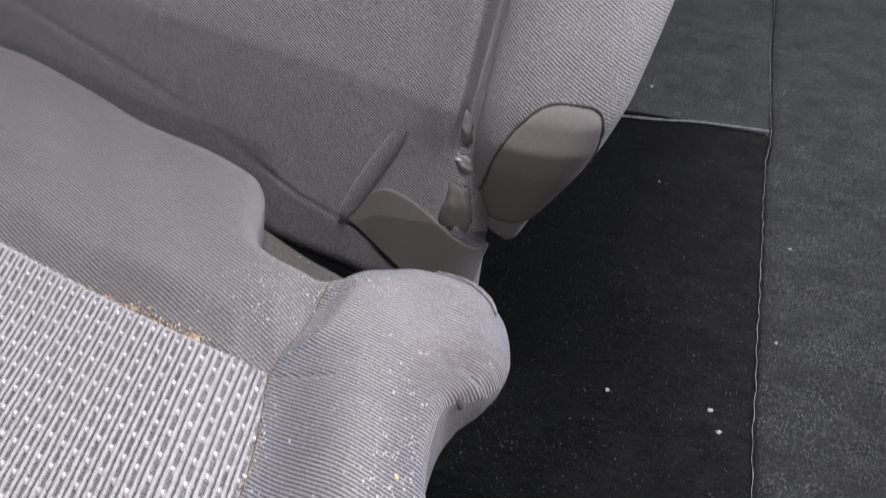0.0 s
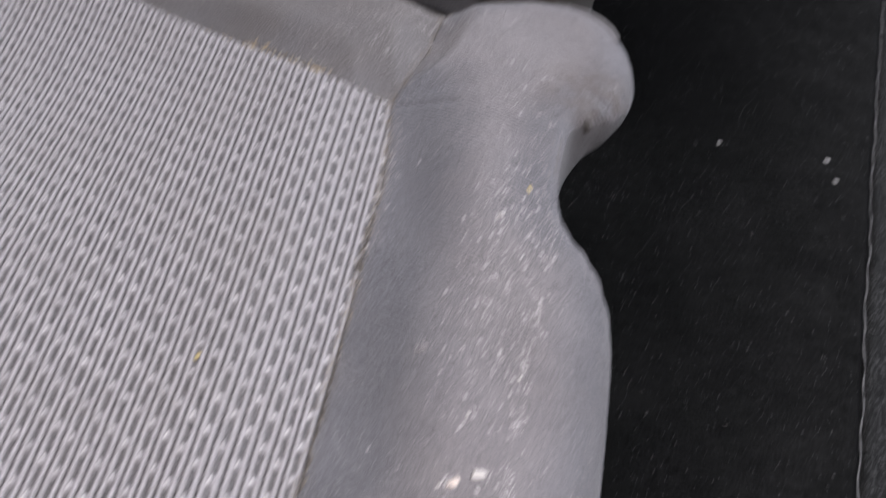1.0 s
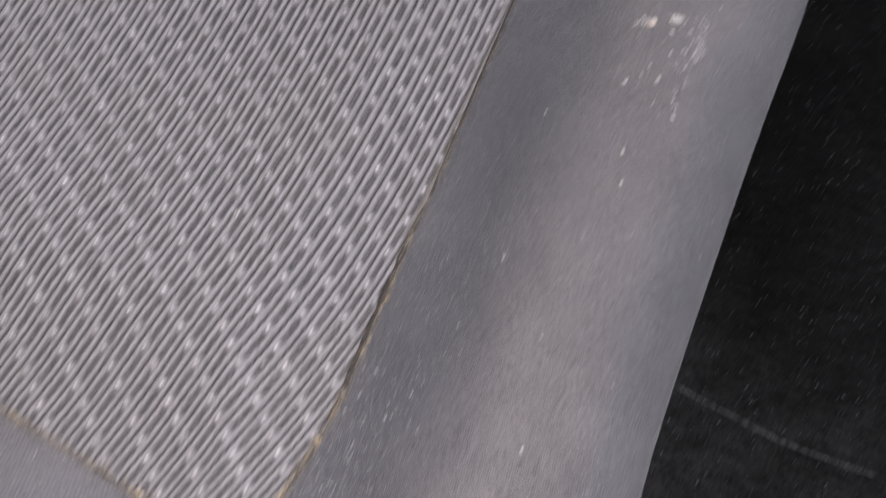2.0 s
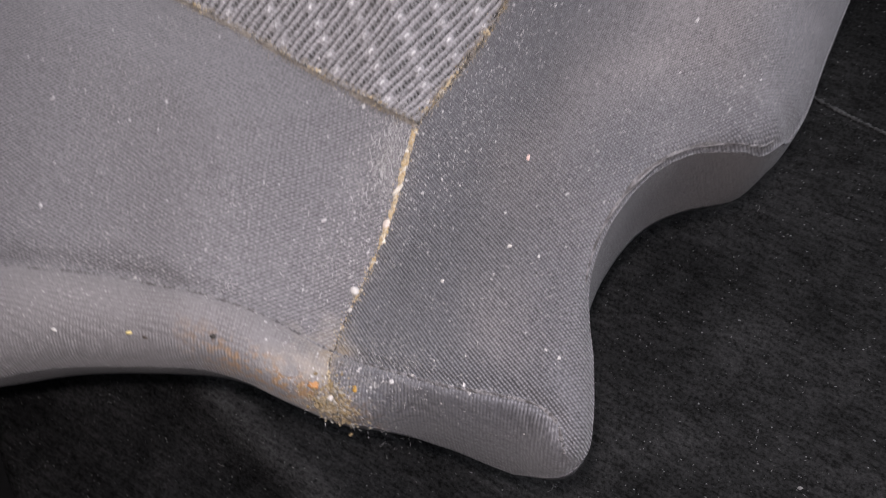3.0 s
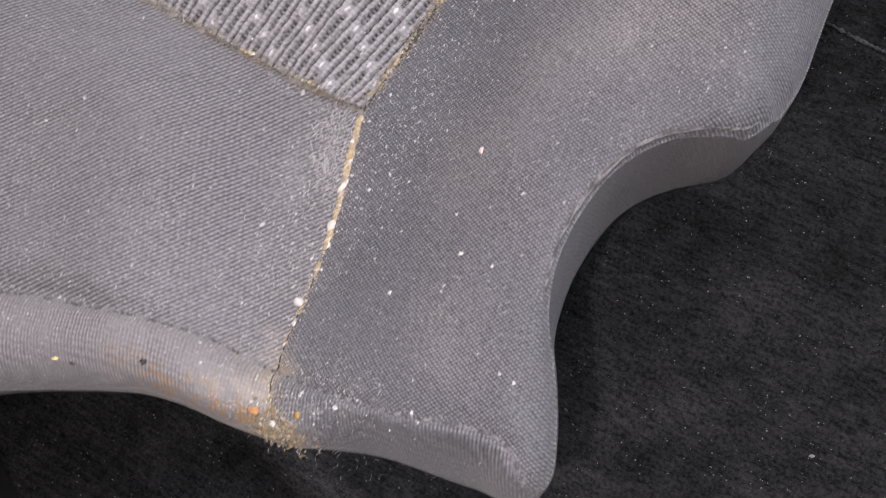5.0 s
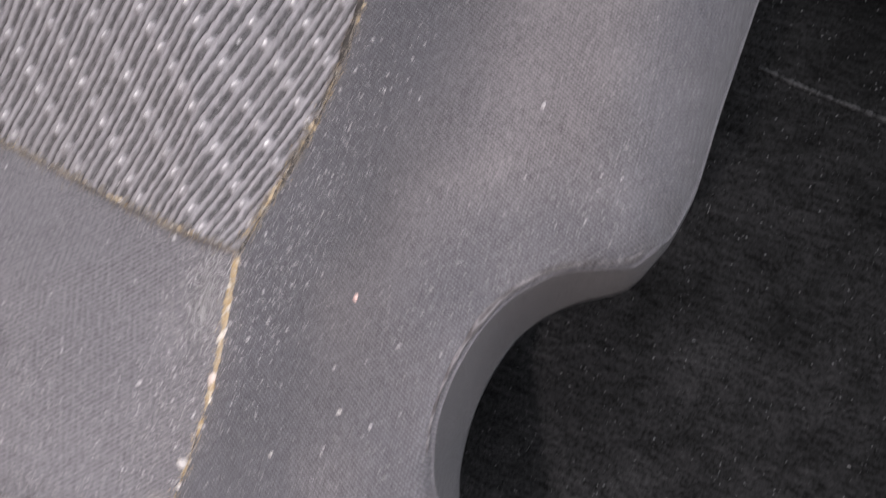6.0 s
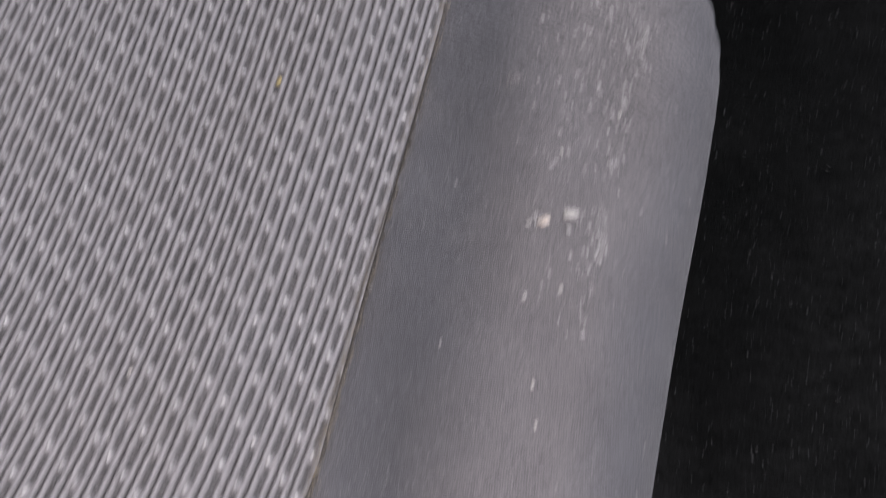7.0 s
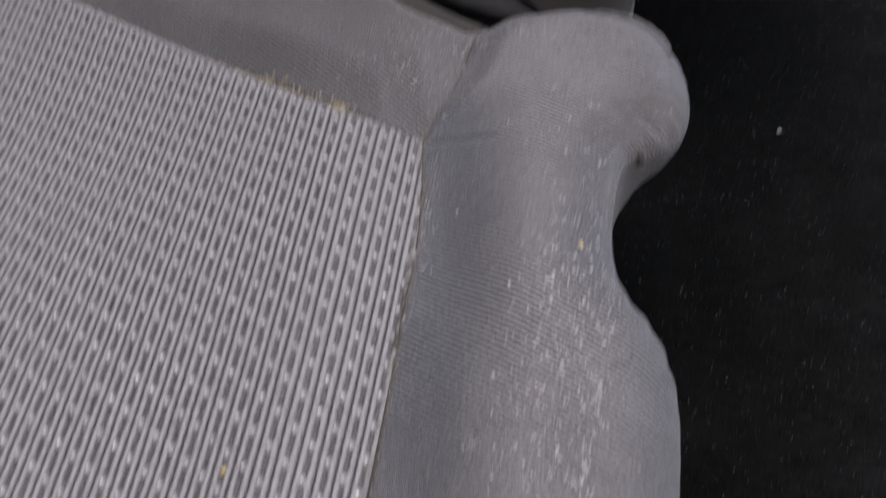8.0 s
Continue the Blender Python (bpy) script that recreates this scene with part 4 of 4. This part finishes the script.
crumb(-0.0096, -0.2380, (0.0009, 0.0012, 0.0009), WHITE, "white crumb lying on the ribs")
crumb(-0.0166, -0.2067, (0.0007, 0.0010, 0.0008), WHITE, "white crumb lying on the ribs")
crumb(0.0526, -0.2994, (0.0005, 0.0008, 0.0005), PINK, "pink crumb on the bolster", 10)
crumb(0.0579, -0.3172, (0.0006, 0.0005, 0.0004), WHITE, "small white crumb on the bolster", 40)
crumb(0.0489, -0.3282, (0.0005, 0.0005, 0.0004), WHITE, "small white crumb on the bolster")
crumb(0.0533, -0.3471, (0.0005, 0.0005, 0.0004), WHITE, "small white crumb at the lip")
crumb(-0.0041, -0.3561, (0.0006, 0.0006, 0.0005), WHITE, "small white crumb on the front panel")
crumb(0.0330, -0.3368, (0.0010, 0.0011, 0.0009), WHITE, "white crumb stuck in the front seam", 20)
crumb(0.0340, -0.3405, (0.0006, 0.0007, 0.0006), WHITE, "white crumb stuck in the front seam")
crumb(-0.0121, -0.3720, (0.0010, 0.0004, 0.0004), WHITE, "white sliver below the lip seam", 10)
crumb(0.0013, -0.3655, (0.0010, 0.0005, 0.0004), YELLOW, "yellow sliver below the lip seam", 25)
crumb(0.0166, -0.3584, (0.0010, 0.0008, 0.0005), plain("dark_crumb", (0.05, 0.045, 0.04), 0.8, 900.0), "dark brown crumb in the spill", 15)
crumb(0.0045, -0.3648, (0.0009, 0.0004, 0.0004), plain("brown_crumb", (0.07, 0.05, 0.04), 0.8, 900.0), "dark brown crumb in the spill", 15)
crumb(0.0405, -0.3575, (0.0010, 0.0008, 0.0008), WHITE, "white crumb in the pile at the front corner", 15)
crumb(0.0445, -0.3540, (0.0007, 0.0009, 0.0005), plain("amber_crumb", (0.42, 0.24, 0.05), 0.5, 900.0), "amber crumb in the pile at the front corner", 20)
crumb(0.0370, -0.3570, (0.0012, 0.0008, 0.0005), plain("orange_crumb", (0.50, 0.24, 0.09), 0.6, 900.0), "orange crumb in the pile at the front corner", 20)
crumb(0.0300, -0.3140, (0.0007, 0.0018, 0.0007), CRUST, "flat yellow crumb lying along the front seam", -14)
crumb(0.0316, -0.3215, (0.0009, 0.0014, 0.0007), CRUMB, "pale yellow crumb lying along the front seam", -14)
for x, y, s_ in ((0.1955, 0.1718, 0.0022), (0.1990, 0.1553, 0.0019), (0.1380, 0.1712, 0.0016), (0.1411, -0.3053, 0.0009), (0.240, 0.246, 0.0014), (0.262, 0.36, 0.0016), (0.170, 0.43, 0.0012), (0.165, 0.62, 0.0022)):
    crumb(x, y, (s_ * 0.8, s_ * 0.6, s_ * 0.3), GREY, "grey crumb on the black carpet", 30, z=float(floor_z(np.array(x), np.array(y))), group="crumbs on the carpet")


# crumpled strap end caught in the crease of the backrest
strap = empty("strap_loop", "shiny grey plastic strap loop caught in the backrest crease", "strap loop")
GLOSS = plain("glossy_grey_plastic", (0.17, 0.162, 0.160), 0.36, 200.0, 0.0004, 0.6)
for x, z, size, turn, nm in ((0.0385, 0.1385, (0.0046, 0.0026, 0.0100), -24, "upper_loop"), (0.0440, 0.1195, (0.0100, 0.0024, 0.0040), 30, "lower_loop")):
    bm = lump(size, int(z * 10000), 1.0, 0.6, 3)
    bit = part(nm, bm, GLOSS, strap)
    bit.matrix_world = pose(x, float(cover_y(np.array(x), np.array(z))) - 0.001, z, 0, turn, 0)


tongue = part("tongue", lump((0.0085, 0.0032, 0.0160), 77, 1.0, 0.4, 3), FLAP, strap, "limp cloth tongue below the loops")
tongue.matrix_world = pose(0.0425, float(cover_y(np.array(0.0425), np.array(0.099))) - 0.0005, 0.099, 0, -6, 0)


def joined(name, bits, material, label, category):
    """Many small pieces too many to count, in one mesh."""
    verts, faces, base = [], [], 0
    for v, f in bits:
        verts.append(v)
        faces += [tuple(i + base for i in q) for q in f]
        base += len(v)
    mesh = bpy.data.meshes.new(name)
    mesh.from_pydata(np.concatenate(verts).tolist(), [], faces)
    ob = link(name, mesh, material)
    return tagged(ob, label, category, kind="stuff")


_ico = bmesh.new()
bmesh.ops.create_icosphere(_ico, subdivisions=1, radius=1.0)
ICO_V = np.array([v.co[:] for v in _ico.verts])
ICO_F = [tuple(v.index for v in f.verts) for f in _ico.faces]
_ico.free()


def grain(place, size, stretch=1.0, turn=0.0, flat=0.6):
    v = ICO_V * rng.uniform(0.45, 1.35, (len(ICO_V), 1)) * (size * stretch, size, size * flat)
    c, s_ = math.cos(turn), math.sin(turn)
    v = np.stack([v[:, 0] * c - v[:, 1] * s_, v[:, 0] * s_ + v[:, 1] * c, v[:, 2]], -1)
    return v + place, ICO_F


def fibre(place, length, width, turn, curl):
    """A thin curved hair, as a three-sided strip."""
    t = np.linspace(-0.5, 0.5, 6)
    ang = turn + curl * t
    d = np.stack([np.cos(ang), np.sin(ang)], -1) * length / 5
    xy = np.cumsum(d, 0)
    xy -= xy.mean(0)
    h = 0.0003 * (1 - (2 * t) ** 2) + 0.0002
    nrm = np.stack([-np.sin(ang), np.cos(ang)], -1) * width
    a = np.concatenate([xy + nrm, h[:, None]], 1)
    b = np.concatenate([xy - nrm, h[:, None]], 1)
    c = np.concatenate([xy, h[:, None] + width * 1.4], 1)
    v = np.concatenate([a, b, c]) + place
    f = []
    for k in range(5):
        f += [(k, k + 1, 13 + k, 12 + k), (6 + k, 12 + k, 13 + k, 7 + k), (k, 6 + k, 7 + k, k + 1)]
    return v, f


def cloud(count, centre, spread, lean=0.0):
    p = rng.normal(0, 1, (count, 2)) * spread
    c, s_ = math.cos(lean), math.sin(lean)
    return np.stack([p[:, 0] * c - p[:, 1] * s_, p[:, 0] * s_ + p[:, 1] * c], -1) + centre


def clean(xy):
    """Only places on the cover, away from its rolled edge."""
    poly = rim[:, :2]
    ok = near(xy, rim)[0] > 0.003
    x, y = xy[:, 0], xy[:, 1]
    right = np.array([poly[np.abs(poly[:, 1] - b) < 0.004][:, 0].max() if (np.abs(poly[:, 1] - b) < 0.004).any() else -1 for b in y])
    low = np.interp(x, [-0.065, -0.033, -0.012, 0.01, 0.0325, 0.057, 0.085], [-0.410, -0.392, -0.3778, -0.3665, -0.3606, -0.3562, -0.345])
    return xy[ok & (x < right) & (y > low + 0.002) & (y < 0.075) & (x > -0.14)]


def tide(count, wide):
    """Dust gathered along the crest of the bolster, on its inner side only."""
    y = rng.uniform(-0.178, -0.055, count)
    y = y[rng.rand(count) < np.clip(0.55 + 0.45 * np.sin(330 * y) + 0.3 * np.sin(115 * y + 1), 0.05, 1) * np.clip((y + 0.180) / 0.03, 0.1, 1)]
    x = np.interp(y, [-0.173, -0.156, -0.131, -0.106, -0.068], [0.0702, 0.0690, 0.0677, 0.0668, 0.0670])
    return np.stack([x + 0.0010 * np.sin(240 * y) + 0.0006 * np.sin(611 * y) - np.abs(rng.normal(0, wide, len(y))) + rng.normal(0, 0.0004, len(y)), y], -1)


# dust specks and hairs all over, thick on the bolster's crest and near the corners
bits = []
for size_, xy in (
    (0.00012, np.stack([rng.uniform(-0.09, 0.092, 900), rng.uniform(-0.385, 0.06, 900)], -1)),
    (0.00017, np.stack([rng.uniform(-0.09, 0.080, 60), rng.uniform(-0.385, -0.28, 60)], -1)),
    (0.00014, cloud(800, (0.055, -0.080), (0.0075, 0.042), 0.05)),
    (0.00026, cloud(220, (0.055, -0.075), (0.0070, 0.035), 0.05)),
    (0.00014, cloud(160, (0.060, -0.040), (0.006, 0.012))),
    (0.00012, cloud(60, (0.0606, -0.1441), (0.0015, 0.0009))),
    (0.00012, cloud(45, (0.0548, -0.1477), (0.0014, 0.0007))),
    (0.00007, cloud(900, (0.036, -0.285), (0.0055, 0.022))),
    (0.00013, tide(820, 0.0016)),
    (0.00020, tide(150, 0.0026)),
    (0.00006, cloud(900, (0.0270, -0.322), (0.0050, 0.016))),
    (0.00014, cloud(40, (0.0270, -0.322), (0.0050, 0.016))),
    (0.00007, cloud(420, (0.046, -0.350), (0.009, 0.005))),
    (0.00013, cloud(420, (-0.008, 0.034), (0.014, 0.014))),
    (0.00013, cloud(260, (0.010, 0.050), (0.012, 0.005))),
    (0.00013, cloud(240, (0.008, -0.035), (0.0022, 0.022), 0.12)),
    (0.00013, cloud(90, (0.045, 0.030), (0.018, 0.018))),
):
    xy = clean(xy)
    for (x, y), z in zip(xy, heights(xy)):
        size = size_ * (0.7 + rng.exponential(0.6))
        if rng.rand() < 0.80:
            bits.append(grain((x, y, z + size * 0.4), min(size, 0.0005), rng.uniform(0.9, 1.9), rng.uniform(0, 6.3)))
        else:
            bits.append(fibre((x, y, z), rng.uniform(0.0004, 0.0012), rng.uniform(0.00002, 0.00005), rng.uniform(0, 6.3), rng.uniform(-0.8, 0.8)))
joined("lint", bits, LINT, "white lint and dust specks scattered over the seat", "lint")

# matted hair beside the corner of the centre panel
bits = []
tuft = np.concatenate([cloud(620, (0.0247, -0.3085), (0.0017, 0.0052), 0.25), cloud(60, (0.016, -0.3030), (0.0060, 0.0009), -0.1), cloud(140, (0.006, -0.025), (0.0012, 0.018), 0.18), cloud(90, (-0.03, 0.0105), (0.016, 0.0010), -0.45), cloud(90, (0.0382, -0.1091), (0.0011, 0.0011)), cloud(26, (0.0128, -0.3481), (0.0014, 0.0007)), cloud(120, (0.0435, -0.3580), (0.006, 0.0014)), cloud(40, (0.005, -0.331), (0.003, 0.003))])
for (x, y), z in zip(tuft, heights(tuft)):
    bits.append(fibre((x, y, z), rng.uniform(0.0003, 0.0011), 0.00003, rng.uniform(0, 6.3), rng.uniform(-1.0, 1.0)))
for (x, y) in cloud(46, (0.0238, -0.3075), (0.0020, 0.0050), 0.25):
    bits.append(fibre((x, y, seat_z(x, y)), rng.uniform(0.0010, 0.0026), 0.00006, rng.uniform(0.8, 2.6), rng.uniform(-1.4, 1.4)))
joined("hair", bits, LINT, "matted pale hair caught at the seam corner", "hair")

# yellow crumbs packed into the seams
bits = []


def pack(line, a, b, count, size, wide):
    n0, n1 = int(a * (len(line) - 1)), int(b * (len(line) - 1))
    k = rng.uniform(n0, n1, count)
    p = np.stack([np.interp(k, np.arange(len(line)), line[:, c]) for c in range(2)], -1) + rng.normal(0, wide, (count, 2))
    for (x, y), z in zip(p, heights(p)):
        s_ = size * rng.uniform(0.45, 1.3)
        bits.append(grain((x, y, z + s_ * 0.2 - 0.0030 * (s_ < 0)), s_, rng.uniform(0.9, 1.8), rng.uniform(0, 6.3), 0.8))


def clots(line, a, b, count, size, wide, gap):
    """Uneven clots of crumbs with bare stretches between them."""
    k = np.linspace(a, b, count) * (len(line) - 1)
    much = np.interp(np.linspace(0, 1, count), np.linspace(0, 1, 22), rng.uniform(0, 1, 22))
    much = np.clip((much - gap) / (1 - gap), 0, 1)
    p = np.stack([np.interp(k, np.arange(len(line)), line[:, c]) for c in range(2)], -1)
    p = p + rng.normal(0, 1, (count, 2)) * wide * (0.4 + 0.6 * much[:, None])
    for (x, y), z, m in zip(p, heights(p), much):
        if m > 0 and rng.rand() < 0.35 + 0.65 * m:
            s_ = size * (0.35 + 0.9 * m) * rng.uniform(0.5, 1.2)
            bits.append(grain((x, y, z + 0.15 * s_), s_, rng.uniform(0.9, 1.7), rng.uniform(0, 6.3), 0.6))


pack(SEAM_SIDE, 0.84, 1.0, 260, 0.00013, 0.00070)
pack(SEAM_SIDE, 0.62, 0.84, 160, 0.00010, 0.00050)
pack(SEAM_FORE, 0.0, 1.0, 420, 0.00012, 0.00060)
pack(SEAM_LAP, 0.76, 1.0, 260, 0.00011, 0.00060)
pack(SEAM_SIDE, 0.0, 0.40, 320, 0.00013, 0.00080)
clots(SEAM_SIDE, 0.78, 0.99, 460, 0.00036, 0.00032, 0.30)
clots(SEAM_SIDE, 0.60, 0.80, 260, 0.00022, 0.00026, 0.50)
clots(SEAM_FORE, 0.02, 0.42, 520, 0.00050, 0.00022, 0.02)
clots(SEAM_FORE, 0.42, 0.98, 320, 0.00026, 0.00028, 0.35)
clots(SEAM_LAP, 0.80, 0.99, 420, 0.00034, 0.00034, 0.38)
clots(SEAM_LAP, 0.58, 0.80, 180, 0.00018, 0.00030, 0.55)
clots(SEAM_HIND, 0.68, 0.93, 460, 0.00055, 0.00150, 0.25)
joined("crumb_trail", bits, CRUST, "yellow crumbs packed into the seams", "crumbs")

# frayed brownish fuzz along the edges of the ribbed centre
bits = []
for line, a, b, count, wide in ((SEAM_LAP, 0.35, 1.0, 1100, 0.0006), (SEAM_SIDE, 0.0, 0.55, 420, 0.0008), (SEAM_SIDE, 0.55, 1.0, 620, 0.0006), (SEAM_HIND, 0.45, 1.0, 520, 0.0011), (SEAM_KNOB, 0.0, 1.0, 140, 0.0010)):
    k = rng.uniform(a, b, count) * (len(line) - 1)
    p = np.stack([np.interp(k, np.arange(len(line)), line[:, c]) for c in range(2)], -1) + rng.normal(0, wide, (count, 2))
    for (x, y), z in zip(p, heights(p)):
        bits.append(fibre((x, y, z), rng.uniform(0.0006, 0.0018), 0.00008, rng.uniform(0, 6.3), rng.uniform(-1.5, 1.5)))
joined("seam_fuzz", bits, FUZZ, "brownish fuzz fraying along the panel seams", "fuzz")

# pile of crumbs at the front corner, hanging over the edge
bits = []
pile = np.concatenate([cloud(420, (0.0415, -0.3588), (0.0023, 0.0008), 0.12), cloud(120, (0.0405, -0.3565), (0.0026, 0.0016))])
pile[:, 1] = np.maximum(pile[:, 1], -0.3612)
low = cover_z(np.stack([pile[:, 0], np.maximum(pile[:, 1], -0.3592)], -1))
for (x, y), z in zip(pile, low):
    s_ = rng.uniform(0.00012, 0.00034) * (1.7 if rng.rand() < 0.08 else 1.0)
    bits.append(grain((x, y, z + s_ * 0.4 - 0.004 * max(0, -0.3592 - y) / 0.002), s_, rng.uniform(0.9, 1.7), rng.uniform(0, 6.3), 0.8))
joined("crumb_pile", bits, MATTED, "pile of yellow-brown crumbs at the front corner", "crumbs")

# lint on the carpet
bits = []
for x, y in np.concatenate([np.stack([rng.uniform(0.0, 0.30, 150), rng.uniform(-0.50, 0.50, 150)], -1), np.stack([rng.uniform(-0.10, 0.20, 130), rng.uniform(-0.46, -0.34, 130)], -1), cloud(60, (0.30, 0.25), (0.04, 0.05)), cloud(50, (0.15, -0.42), (0.05, 0.03))]):
    z = float(floor_z(np.array(x), np.array(y)))
    if rng.rand() < 0.7:
        s_ = 0.00009 * (1 + rng.exponential(0.6))
        bits.append(grain((x, y, z + s_), min(s_, 0.0005), rng.uniform(0.9, 1.8), rng.uniform(0, 6.3)))
    else:
        bits.append(fibre((x, y, z + 0.0004), rng.uniform(0.001, 0.003), 0.00004, rng.uniform(0, 6.3), rng.uniform(-2, 2)))
joined("carpet_lint", bits, GREY, "pale lint scattered on the black carpet", "lint")
